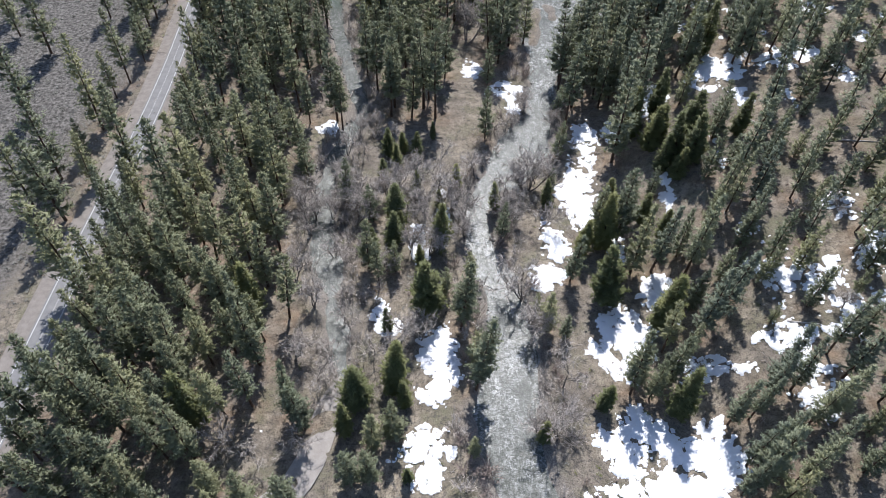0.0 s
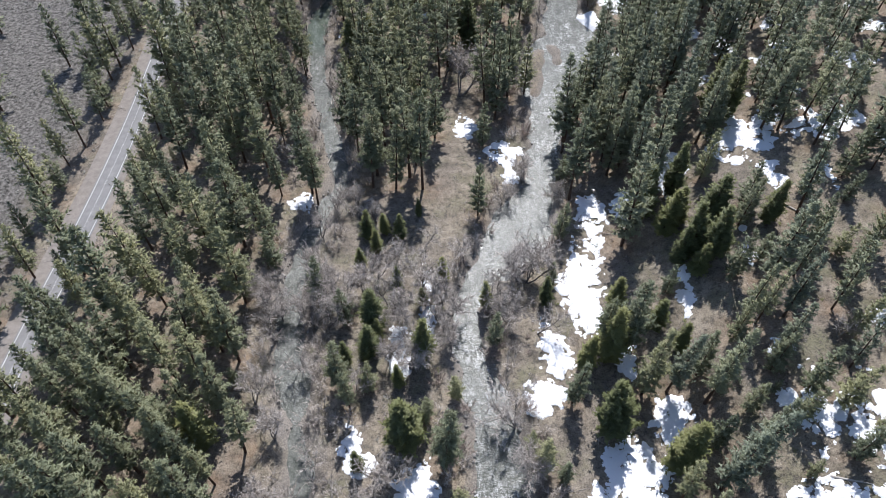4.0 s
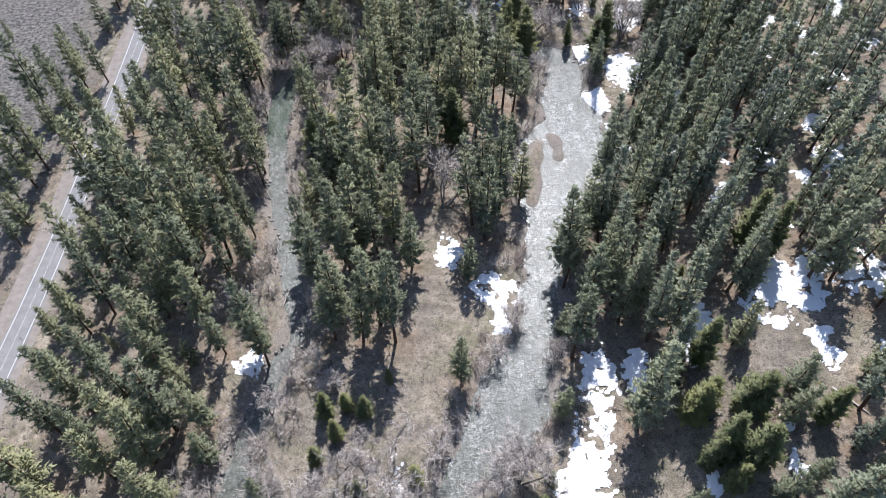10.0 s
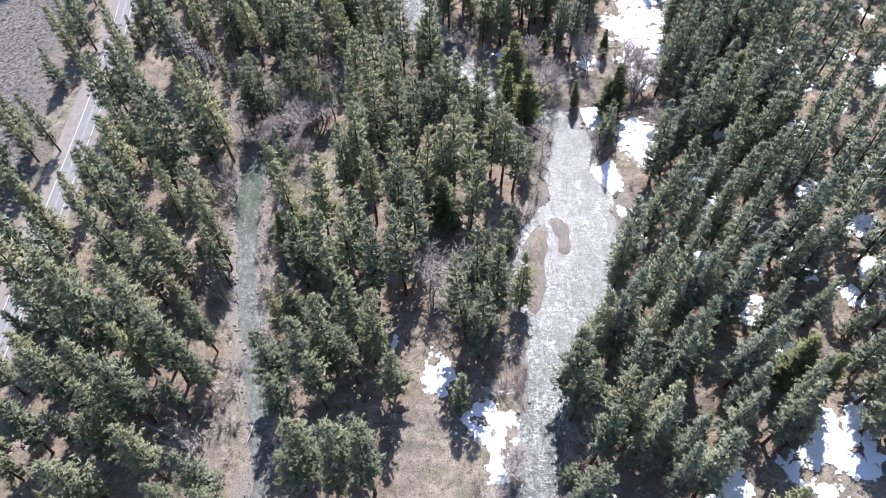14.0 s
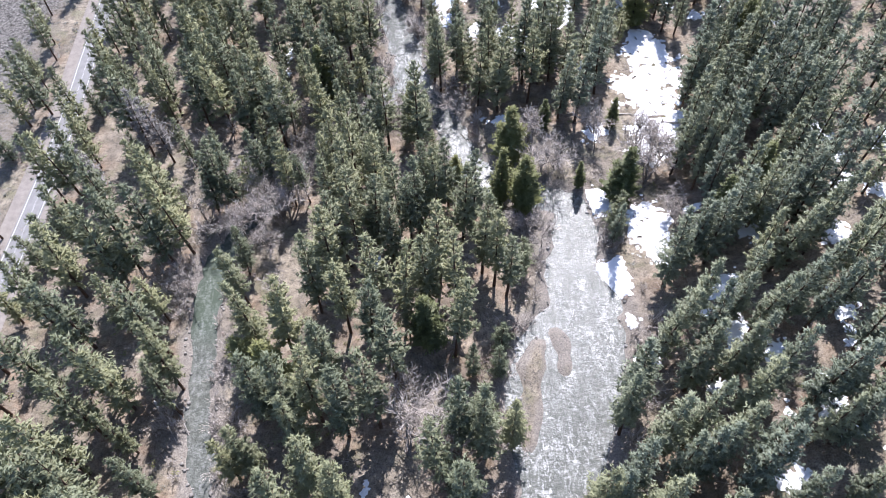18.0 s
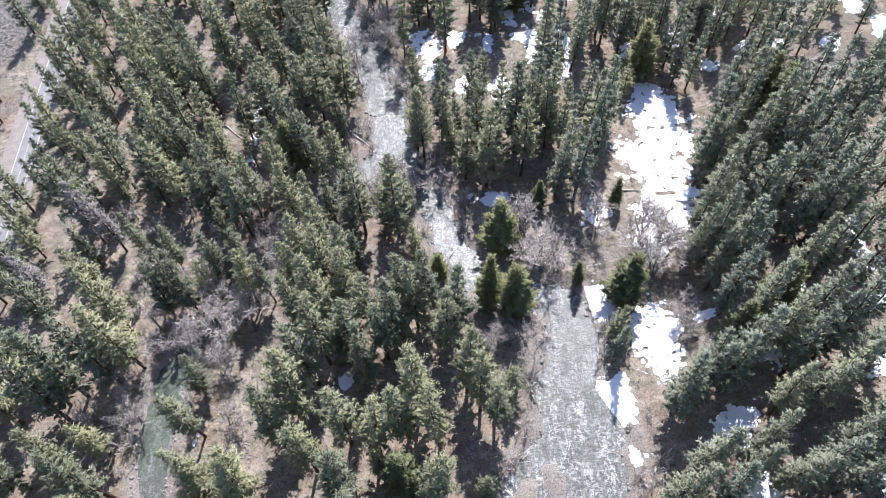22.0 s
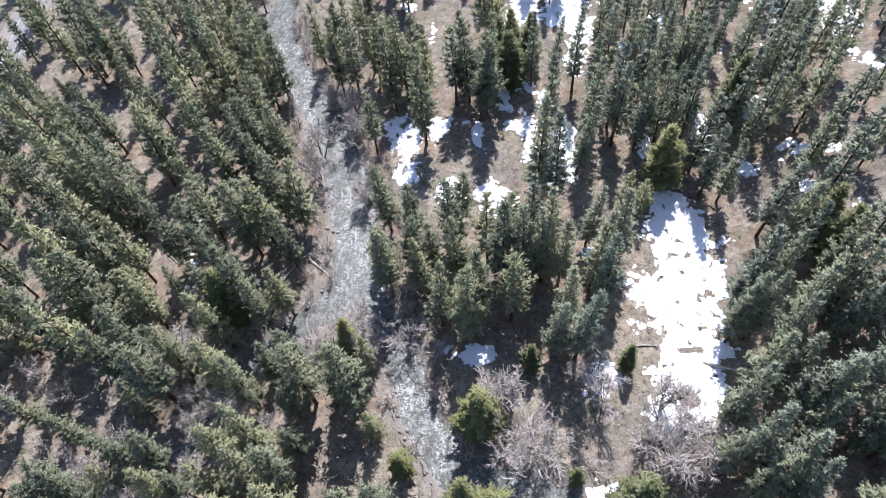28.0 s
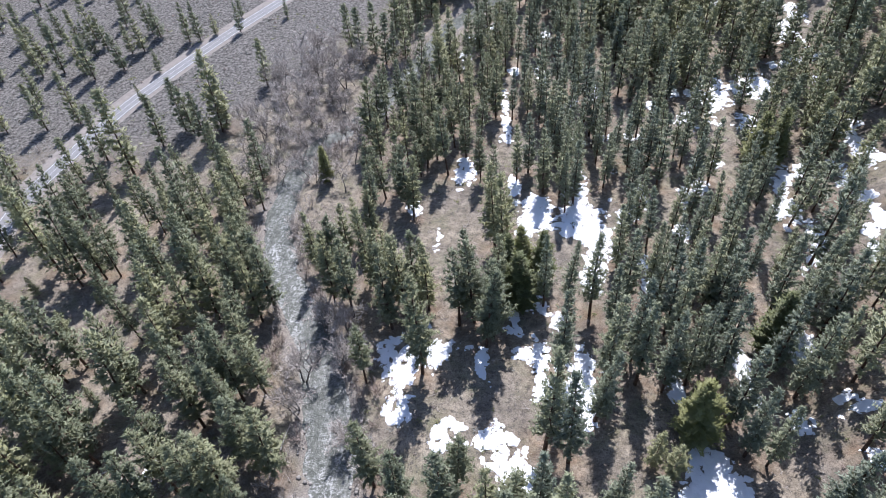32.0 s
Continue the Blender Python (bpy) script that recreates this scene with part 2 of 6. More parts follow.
def smooth_line(rows, step):
    """Points along a smooth curve through the rows, about step apart."""
    p = np.array(rows, float)
    p = np.vstack([2 * p[0] - p[1], p, 2 * p[-1] - p[-2]])
    out = []
    for i in range(1, len(p) - 2):
        n = max(1, int(np.hypot(*(p[i + 1] - p[i])[:2]) / step))
        for k in range(n):
            u = k / n
            a, b, c, d = p[i - 1], p[i], p[i + 1], p[i + 2]
            out.append(0.5 * (2 * b + (c - a) * u + (2 * a - 5 * b + 4 * c - d) * u * u + (3 * b - a - 3 * c + d) * u**3))
    out.append(p[-2])
    return np.array(out)


def away(px, py, line):
    """How far points lie outside a channel's edge (negative inside)."""
    best = np.full(px.shape, 1e9)
    for a, b in zip(line[:-1], line[1:]):
        d = b[:2] - a[:2]
        u = np.clip(((px - a[0]) * d[0] + (py - a[1]) * d[1]) / (d @ d + 1e-9), 0, 1)
        r = a[2] + u * (b[2] - a[2]) if len(a) > 2 else 0
        best = np.minimum(best, np.hypot(px - a[0] - u * d[0], py - a[1] - u * d[1]) - r)
    return best


river_line, side_line = smooth_line(RIVER, 6), smooth_line(SIDE, 6)
bar_line, islet_line = smooth_line(BAR, 5), smooth_line(ISLET, 5)
road_line = smooth_line(ROAD, 8)
ROAD_HALF = 2.45
road_mid = road_line.copy()
_d = np.gradient(road_line, axis=0)
_d /= np.linalg.norm(_d, axis=1)[:, None]
road_mid = road_line + np.stack([_d[:, 1], -_d[:, 0]], 1) * ROAD_HALF


def waves(x, y, size, seed):
    """Cheap smooth value noise, about -1 to 1."""
    rng = np.random.RandomState(seed)
    out = 0
    for k in range(6):
        a, ph, s = rng.uniform(0, 2 * math.pi), rng.uniform(0, 6.3), size * rng.uniform(0.6, 1.6)
        out = out + np.sin((x * math.cos(a) + y * math.sin(a)) * 2 * math.pi / s + ph + 1.3 * np.sin((y * math.cos(a) - x * math.sin(a)) * 2 * math.pi / (1.7 * s) + ph * 2))
    return out / 3.2


def step(a, b, v):
    u = np.clip((v - a) / (b - a), 0, 1)
    return u * u * (3 - 2 * u)


def lattice(px, py, cell, seed):
    """Smooth value noise on a lattice, 0 to 1."""
    rng = np.random.RandomState(seed)
    table = rng.rand(256, 256)
    fx, fy = px / cell + 1000, py / cell + 1000
    ix, iy = np.floor(fx).astype(int), np.floor(fy).astype(int)
    u, v = fx - ix, fy - iy
    u, v = u * u * (3 - 2 * u), v * v * (3 - 2 * v)
    g = lambda a, b: table[a % 256, b % 256]
    return (g(ix, iy) * (1 - u) + g(ix + 1, iy) * u) * (1 - v) + (g(ix, iy + 1) * (1 - u) + g(ix + 1, iy + 1) * u) * v


WATER_Z = -0.75
# the foot of the valley's side: y, then x
FOOT = [(-200, 135, 168, 224, 269, 308, 347, 400, 450, 700), (58, 58, 60, 74, 85, 98.5, 112, 130, 146, 190)]


def hillside(x, y):
    """How far the valley's side rises over the flat."""
    u = 3 * np.logaddexp(0, (x - np.interp(y, *FOOT)) / 3)
    return 24 * (1 - np.exp(-u / 30)) + 0.12 * np.maximum(u - 40, 0)


def land(x, y):
    """The height of the ground."""
    x, y = np.asarray(x, float), np.asarray(y, float)
    z = 0.28 * waves(x, y, 38, 3) + 0.12 * waves(x, y, 11, 4) + 0.25 * (lattice(x, y, 3.0, 8) - 0.5)
    near = (x > -70) & (x < 120) & (y > -70) & (y < 640)
    if near.any():
        nx, ny = x[near], y[near]
        ragged = 2.4 * (lattice(nx, ny, 5.5, 5) - 0.5) + 1.2 * (lattice(nx, ny, 2.2, 6) - 0.5)
        d = np.minimum(away(nx, ny, river_line), away(nx, ny, side_line)) + ragged
        bars = np.minimum(away(nx, ny, bar_line), away(nx, ny, islet_line))
        d = np.maximum(d, -1.1 * (bars + 1.1 * ragged - 0.2))
        z[near] = z[near] * step(-1, 6, d) - 1.5 * (1 - step(-1.8, 2.6, d)) + 0.12 * step(-3, 0, d)
    r = np.abs(away(x, y, road_mid))
    flat = 1 - step(5.0, 11.0, r)
    return z * (1 - flat) + 0.25 * flat + hillside(x, y)


def link_mesh(name, verts, faces, materials, parent=None, label="", smooth=False):
    me = bpy.data.meshes.new(name)
    me.from_pydata(verts, [], faces)
    for mat in materials if isinstance(materials, (list, tuple)) else [materials]:
        me.materials.append(mat)
    if smooth:
        me.polygons.foreach_set("use_smooth", [True] * len(me.polygons))
    ob = new(name, me)
    if parent:
        ob.parent = parent
    if label:
        tagged(ob, label)
    return ob


def float_attr(ob, name, values):
    a = ob.data.attributes.new(name, "FLOAT", "POINT")
    a.data.foreach_set("value", np.asarray(values, dtype=np.float32))


# ---- where the trees stand: x, y and height ----
PLAN = {"pine": [], "cedar": [], "bare": [], "shrub": [], "snow": []}


def pines(rows):
    PLAN["pine"] += rows


def cedars(rows):
    PLAN["cedar"] += rows


def bare_trees(rows):
    PLAN["bare"] += rows


def shrubs(rows):
    PLAN["shrub"] += rows


def snow(rows):
    """Middle and half the size of each part of a snow patch."""
    PLAN["snow"] += rows


# pines
pines([(-72.3, 56.1, 22.2), (-72.6, 50, 22.6), (-66.6, 53.9, 22.1), (-62.1, 47.7, 19.7), (-60.9, 53.7, 21.8), (-57.2, 49.6, 19.3), (-49.1, 57.5, 28.4), (-43.6, 50.2, 16.1), (-29.2, 46.8, 15.1), (-16.2, 51.5, 14.3), (-12, 58.6, 14.5), (-12.3, 51.4, 14.1), (9.5, 56, 8.4), (61.6, 44.1, 17.9), (64, 49.6, 20), (64.7, 45.5, 24.9), (66.9, 41, 15.7), (69.2, 51.3, 17.6), (69.9, 44.2, 21.2), (75, 47, 19.8), (-84.9, 102.3, 33.8), (-82.3, 65.4, 27.4), (-74.6, 66.2, 28.3), (-70.7, 102.1, 23.3), (-69.8, 67.1, 28.1), (-69.4, 73.1, 23.9), (-67.1, 80.1, 24.9), (-64.7, 90, 25.8), (-65.1, 64, 24.1), (-60.5, 80, 28.4)])
pines([(-54.2, 88.8, 23), (-53.7, 99.8, 25.3), (-54.9, 76.8, 26.9), (-52.2, 71.7, 23.2), (-48.2, 95.7, 25.1), (-49, 79.7, 22.9), (-47.4, 91.7, 22.8), (-43.8, 66.5, 22.8), (-38.4, 79.5, 27.3), (-32.9, 92.4, 23.5), (-29.3, 66.1, 22), (-26.5, 63, 19.5), (-11.3, 101, 17.6), (-7.1, 60.5, 14.4), (5.1, 98.7, 10.3), (8.7, 87.6, 23.9), (9.8, 93.6, 13.2), (11, 71.3, 27.9), (12.1, 103.6, 11.3), (11.3, 78.4, 11.9), (27.4, 91.3, 9.3), (29.3, 86.2, 15.3), (33.2, 84.1, 9.2), (37.6, 101.2, 17.7), (45.6, 68.5, 23.1), (47.7, 73.5, 13.3), (49.6, 67.3, 17.6), (53.3, 102.6, 24.7), (53.5, 70.1, 19.9), (55.5, 79, 20)])
pines([(58.1, 74.4, 17.7), (63, 79.9, 26.7), (63.1, 88.8, 15.4), (63.4, 58.8, 17.6), (64.8, 97.8, 28.8), (66.8, 83.3, 26.4), (67.1, 58.7, 17.5), (70.1, 61.8, 19.6), (71.2, 87.4, 17.2), (72.3, 64, 22.9), (76, 63, 19.4), (76.6, 55.3, 19.5), (77.6, 79.5, 7.1), (80.3, 56.4, 19.4), (84.8, 69.3, 21.2), (90.9, 86.2, 7), (95.3, 82.6, 8.8), (-108.2, 132.9, 27.1), (-103.8, 143.4, 29.3), (-97.4, 126.9, 30.8), (-93.8, 140.5, 18.6), (-81.6, 141.3, 32.6), (-79.8, 124.8, 23.2), (-72.7, 117.8, 20.8), (-66.5, 126.6, 33.9), (-66.5, 109.9, 23.1), (-64.1, 136.3, 28.7), (-62.5, 113.8, 25.4), (-52.6, 139, 22.7), (-50.2, 147.9, 26.1)])
pines([(-48, 117.5, 22.7), (-44.9, 142, 27.2), (-44, 122.3, 23.8), (-41.7, 148.9, 29.6), (-38.8, 131.1, 27.2), (-37.7, 114.4, 26), (-32.5, 141.9, 14.7), (-20.7, 130.9, 15.7), (-13.3, 123.9, 13.5), (-14, 107.1, 17.7), (-7.2, 106, 11.4), (21.4, 116.5, 13.5), (37.4, 133.4, 9.4), (45.9, 116.1, 20.1), (52.6, 114.7, 25.9), (56.4, 122.1, 13.6), (57.5, 144.9, 34), (58.6, 102.4, 24.6), (63.7, 127.2, 11.3), (64.9, 104.6, 16.4), (67.8, 101.3, 17.3), (73, 110.3, 15), (75.2, 113.9, 21.1), (77.9, 101.8, 13.8), (78, 112.7, 21), (79.4, 104.9, 18.9), (82.2, 95.7, 16.7), (82.6, 122.2, 27.2), (83.8, 113.3, 20.7), (93.3, 113.2, 20.4)])
pines([(94, 106.9, 14.4), (99.1, 119.6, 14.3), (99.3, 127.2, 10.5), (-122.9, 174, 28.9), (-98.5, 166.1, 32.5), (-96.5, 190.4, 26.3), (-67.7, 174.2, 20.4), (-66.1, 148.8, 25.1), (-63.7, 180, 27.2), (-61.1, 153.8, 25.1), (-57.8, 188.7, 29.4), (-49.4, 188.7, 29.3), (-50, 170.3, 28.2), (-49.8, 178, 20.1), (-46.8, 181.9, 29.3), (-47.2, 150.9, 13.8), (-42.9, 185.8, 31.6), (-37.7, 173.1, 26.7), (-25.7, 168.2, 27.7), (-23.9, 164.4, 24.2), (-13.1, 182.8, 25.2), (-8.6, 170.1, 25.1), (-7.5, 174.9, 28.6), (-5.5, 187.6, 26.3), (-2, 169.1, 26.1), (1.9, 173.9, 33.3), (3.8, 178.8, 19.4), (5.6, 169, 33.2), (9.6, 190.5, 23.9), (20.6, 158.2, 19.4)])
pines([(23.8, 186.4, 15.2), (41.6, 149.1, 13.5), (44.7, 169.7, 11.2), (46.6, 162.9, 28.6), (47.7, 183.2, 27.5), (48.7, 188.1, 30), (50.5, 173.5, 27.5), (55.3, 180.1, 27.6), (58.1, 177, 28.8), (58.8, 171.7, 26.3), (61, 188.6, 26.6), (62.3, 173.8, 28.6), (63.3, 178.7, 25.1), (63.6, 164.9, 28.3), (65.3, 170.2, 24.8), (66.1, 186.1, 27.5), (65.6, 157.9, 24.7), (68.1, 164.6, 30.2), (74.4, 173.1, 24.1), (77.7, 179.2, 24.1), (81.5, 172, 25.8), (82.8, 140.6, 16.5), (83.8, 156.7, 22.4), (84.4, 170.9, 16.3), (86.2, 176.4, 24.6), (86.1, 165.7, 26.6), (91.7, 158.9, 25.3), (95.3, 158, 25.2), (95.5, 163.7, 27.3), (95.8, 140.5, 26.5)])
pines([(98, 172, 25.1), (98.1, 134.7, 12.3), (101.3, 169.8, 23.9), (106.2, 141.4, 10.3), (107.1, 161.7, 26.8), (113.6, 153.3, 15.6), (115.5, 149.5, 19.5), (116.2, 155.9, 24.4), (-143.3, 220, 25), (-128.8, 209, 29.8), (-114.7, 232.4, 22.7), (-97.8, 223.9, 24.9), (-98.2, 216.4, 22.7), (-96.9, 231, 28.5), (-76.8, 234.6, 29.8), (-74.7, 213.9, 32.1), (-74.2, 231.8, 27.4), (-74.6, 222.7, 29.6), (-74.2, 193.5, 24.9), (-73.1, 200.3, 15.9), (-70.1, 221.9, 28.5), (-66, 192.5, 20.3), (-63.8, 201.2, 30.6), (-61.9, 211, 30.7), (-56.1, 224, 32.1), (-56.5, 197.3, 28.2), (-53.7, 204.3, 31.8), (-49.2, 202.3, 28.1), (-48.3, 208.4, 31.9), (-47.1, 216.3, 28.4)])
pines([(-46, 225, 28.5), (-44.7, 197.5, 24.6), (-42.4, 222.1, 27.2), (-40.9, 199.4, 31.6), (-37.4, 235.5, 29.7), (-37.3, 194.6, 30.4), (-32.9, 226.9, 26), (-32.2, 221, 22.4), (-31.7, 192.6, 23.2), (-15.8, 236.3, 28.2), (-16.5, 206.4, 19.9), (-16.8, 192.6, 25.4), (-12.8, 208.3, 22), (-12.6, 219.9, 29.2), (-7.5, 231.4, 31.7), (-7.4, 192.5, 31.1), (-5.1, 217.9, 30.3), (-3.6, 195.5, 29.9), (-3.3, 212, 26.5), (-0.3, 217.8, 31.5), (1.1, 193.5, 24), (1.6, 225.4, 29.1), (1.3, 201.3, 28.8), (5.3, 214.8, 30.1), (5, 198.4, 28.8), (9.5, 233.1, 30.1), (11.9, 216.7, 31.3), (15, 227.2, 31.4), (26, 204, 31.1), (28.4, 232.8, 32.4)])
pines([(28.8, 199, 31.1), (29, 212.5, 31.2), (32.1, 227.8, 13.3), (33.7, 209.5, 31.2), (33.8, 218.2, 15.4), (37.9, 227.7, 13.4), (38.9, 234.4, 12.2), (39.5, 212.3, 21.9), (50.7, 193, 24.2), (54.6, 197.7, 27.8), (58.4, 196.6, 26.7), (60.3, 200.5, 29.1), (62.4, 213.9, 29.2), (63.1, 196.3, 30.2), (66.5, 221.4, 29.4), (68.6, 209.2, 30.4), (69.2, 201.9, 26.6), (69.6, 191, 25.1), (73.1, 230.3, 28.2), (72.4, 202.6, 27.5), (72.5, 189.4, 28.2), (73.5, 209.4, 31.2), (76.8, 221.8, 27.8), (75.6, 204.1, 26.1), (77.2, 207.5, 28.4), (80.2, 227.6, 30.1), (78.8, 185.1, 26.4), (80.3, 198.5, 30.2), (82.1, 222.3, 26.2), (81.1, 187.1, 28.6)])
pines([(83.5, 204.2, 28.9), (84.2, 213.3, 25.7), (85.6, 221.4, 27), (88.3, 217.1, 29), (93.6, 206, 22.7), (95.6, 213.4, 28.3), (97.2, 205.8, 23.6), (100.7, 214.5, 25.8), (99.2, 177.4, 28.5), (100.2, 183.1, 24.2), (103.1, 210.5, 27.8), (105.8, 181.7, 25.1), (108.5, 200, 25.3), (108.7, 193, 26.3), (111.6, 209.2, 26.4), (109, 173.3, 22.6), (113.5, 194.2, 22.9), (115.6, 208.8, 24), (121, 213.4, 22.8), (-106.6, 238.5, 29.7), (-103.4, 254.4, 29.7), (-101.9, 264.4, 20.6), (-90.3, 271, 22.8), (-66.6, 257.8, 25.1), (-65.2, 265.5, 26.2), (-65.7, 242.5, 27.5), (-61.7, 262.6, 22.7), (-62.3, 252.1, 28.8), (-59.8, 274.9, 29.7), (-55.7, 237.7, 28.6)])
pines([(-52.9, 256, 25), (-51.3, 252, 33.5), (-49.2, 257.7, 33.5), (-43.2, 273.9, 29.4), (-41.7, 260.4, 30.8), (-38, 264.3, 29.4), (-33.9, 277.7, 22.2), (-28.3, 278.7, 24.5), (-20.9, 247.8, 24.6), (-3.3, 245.6, 30.2), (-1.4, 272.7, 26.3), (-0.2, 252.3, 30.9), (2.8, 259, 27.2), (3.3, 273.6, 29.7), (4.9, 263.9, 29.5), (4, 239.8, 30.1), (9.6, 264.8, 27.1), (9.9, 275.5, 28.6), (10.8, 245.4, 31.2), (14, 258.9, 27), (15.5, 270.6, 28.3), (17.3, 242.4, 31.2), (18.1, 264.7, 27), (18.1, 237.6, 17.4), (20.2, 268.6, 28.2), (23.1, 275.4, 26), (23.1, 246.2, 29.2), (24.9, 272.5, 27.1), (25.2, 252, 31.7), (27.8, 277.3, 26.1)])
pines([(29.7, 244.2, 31.2), (31.4, 266.5, 28.2), (34.4, 271.4, 25.9), (35.7, 255.8, 28.1), (38.4, 251.9, 28.1), (41.2, 248.9, 25.8), (45.1, 255.7, 15), (69.2, 263.2, 17.4), (70.3, 267.1, 15.3), (78.9, 249.6, 28.9), (79.1, 236.6, 29), (82.3, 252.6, 27.6), (85.6, 255.5, 25.1), (87.2, 234.7, 23.6), (88.4, 253, 27.1), (88.8, 237, 25.8), (92.8, 270.6, 27.3), (91.5, 256.8, 29.3), (91.3, 231.8, 25.5), (95.8, 265.6, 28), (95.1, 245.7, 24.2), (96.4, 232.7, 25.2), (98.9, 259.9, 26.4), (99.1, 253.4, 25.2), (99.4, 246.1, 24), (100.5, 229.6, 26.1), (103.6, 258.5, 23.9), (103, 246.8, 24.9), (105.5, 263.5, 26.2), (105.6, 255.9, 29.4)])
pines([(106.6, 248.5, 23.7), (107.5, 240.3, 23.7), (106.5, 223.2, 28), (107.2, 233.1, 23.7), (108.9, 252.5, 25.8), (111.9, 241.8, 23.5), (111.2, 219.6, 24.4), (114.3, 261.6, 23.5), (119, 241, 22.3), (117.9, 225.5, 22.2), (119.1, 233.4, 25.4), (124.7, 230.4, 24), (-131.6, 297.4, 7.8), (-114.3, 279.2, 7.8), (-103.1, 281.2, 9.8), (-93.1, 318.9, 24), (-79.7, 311.3, 22.8), (-76.8, 282.6, 25.1), (-76.3, 303.8, 22.8), (-72.2, 283.6, 26.2), (-71.1, 288.3, 24.9), (-62.9, 296.1, 19.3), (-61.6, 313, 18.3), (-60.9, 308.4, 25.1), (-60, 303.7, 29.8), (-57.9, 318.7, 21.8), (-52.5, 316.8, 27.7), (-52.5, 312.1, 20.5), (-43.7, 295.1, 18.1), (-42.5, 311.1, 26.4)])
pines([(-39.6, 318.5, 27.8), (-35.8, 321.3, 26.4), (-35.2, 309.2, 28.9), (-34.6, 291.2, 17.9), (-31.9, 281.6, 23.4), (-29.5, 313.8, 26.4), (-28.7, 310.1, 16.1), (-27.9, 304.5, 25), (-24.6, 317.7, 25.1), (-24.1, 308.3, 27.4), (-24.5, 282.5, 16.7), (-22.4, 296.8, 17.9), (-20.7, 287.3, 22.2), (-17.8, 299.7, 29.7), (-16.7, 306.3, 25), (-16.1, 285.3, 22.1), (-12.5, 316.7, 20.3), (-13.4, 279.5, 23.1), (-9.7, 280.5, 17.6), (-8.8, 312.9, 26.1), (-6.5, 302.5, 26), (-3.8, 320.6, 28.3), (-3.2, 279.5, 25.3), (-3, 288.1, 27.9), (-0.9, 298.7, 25.9), (-0.3, 316.7, 22.4), (3.8, 320.7, 20), (3, 305.2, 15.7), (3.6, 288, 30.2), (4.3, 280.4, 27.6)])
pines([(8.2, 283.2, 28.9), (8.4, 296.7, 18.8), (8.7, 303.3, 25.8), (10.2, 289, 17.6), (11.3, 299.5, 28.1), (17.1, 302.4, 15.6), (19.8, 298.6, 31.7), (22, 307.2, 14.5), (24.4, 292.8, 13.3), (37.6, 316.9, 26.5), (43.1, 313.9, 29), (45.2, 319.7, 25.2), (52.6, 317.7, 29), (60.9, 309.9, 25.7), (63.8, 315.8, 25.6), (65.6, 308, 30.7), (73.3, 320.6, 30.6), (88.8, 285.9, 27.2), (92.7, 293.4, 29.9), (92.1, 278.1, 26.6), (94.5, 287.2, 29.4), (97.4, 311.1, 26.4), (95.5, 282.1, 29), (97.8, 299.4, 28.6), (100.9, 317.5, 30.1), (97.8, 277.3, 26.2), (100.7, 311.2, 27.5), (102.3, 299.7, 24.7), (101.9, 287.2, 25.3), (102.5, 293.6, 30.4)])
pines([(104.8, 306.4, 27.1), (107.3, 311.6, 28.2), (105.9, 293, 26.4), (108.9, 294.4, 29.9), (106.7, 275, 24.2), (110.9, 314.1, 30.3), (109.4, 285.7, 23.5), (111.8, 306.4, 25.3), (112, 289.6, 28.3), (114.1, 311.7, 28.7), (110.8, 274.4, 25.1), (112.1, 283.7, 25.6), (115.9, 306.8, 26.1), (117, 290, 28), (117.7, 300.6, 25.9), (118.2, 311.1, 27.2), (117.1, 285.1, 24.2), (115, 270, 28), (118.4, 278.6, 25), (120.9, 288.8, 26.4), (123, 311.2, 26.9), (123.4, 304.1, 24.5), (126.8, 300.3, 25.4), (-104.3, 354.8, 20.5), (-85.3, 363.8, 20.6), (-78.4, 337.1, 20.8), (-77.7, 324.3, 14), (-75, 350.2, 23), (-74.8, 354.7, 26.4), (-69.2, 356.1, 20.6)])
pines([(-64.7, 354.3, 20.6), (-58.6, 326.9, 25.5), (-55.2, 357.1, 28.6), (-51.3, 344.1, 30), (-50.8, 351.6, 26.3), (-50, 359.1, 26), (-50.7, 339.2, 24.1), (-49.5, 325.9, 17.3), (-47.1, 352.5, 27.4), (-46.3, 333.6, 24.1), (-46.8, 323.2, 23), (-44.7, 328, 30.2), (-42.5, 351.6, 26.2), (-43.2, 339.5, 27.6), (-42.7, 346.1, 23.9), (-37.3, 350.8, 28.4), (-36.3, 342.3, 23.8), (-37.2, 330.8, 27.6), (-34.4, 346, 27.3), (-32.5, 359, 28.1), (-31.1, 363.8, 24.5), (-30.6, 330, 25.1), (-29, 325.2, 17.1), (-22.8, 334, 26.1), (-19.8, 323.3, 17), (-18.2, 362, 25.4), (-16.2, 333.9, 25.9), (-15.4, 340.6, 25.6), (-14.4, 355.5, 24.2), (-13.1, 323.4, 20.3)])
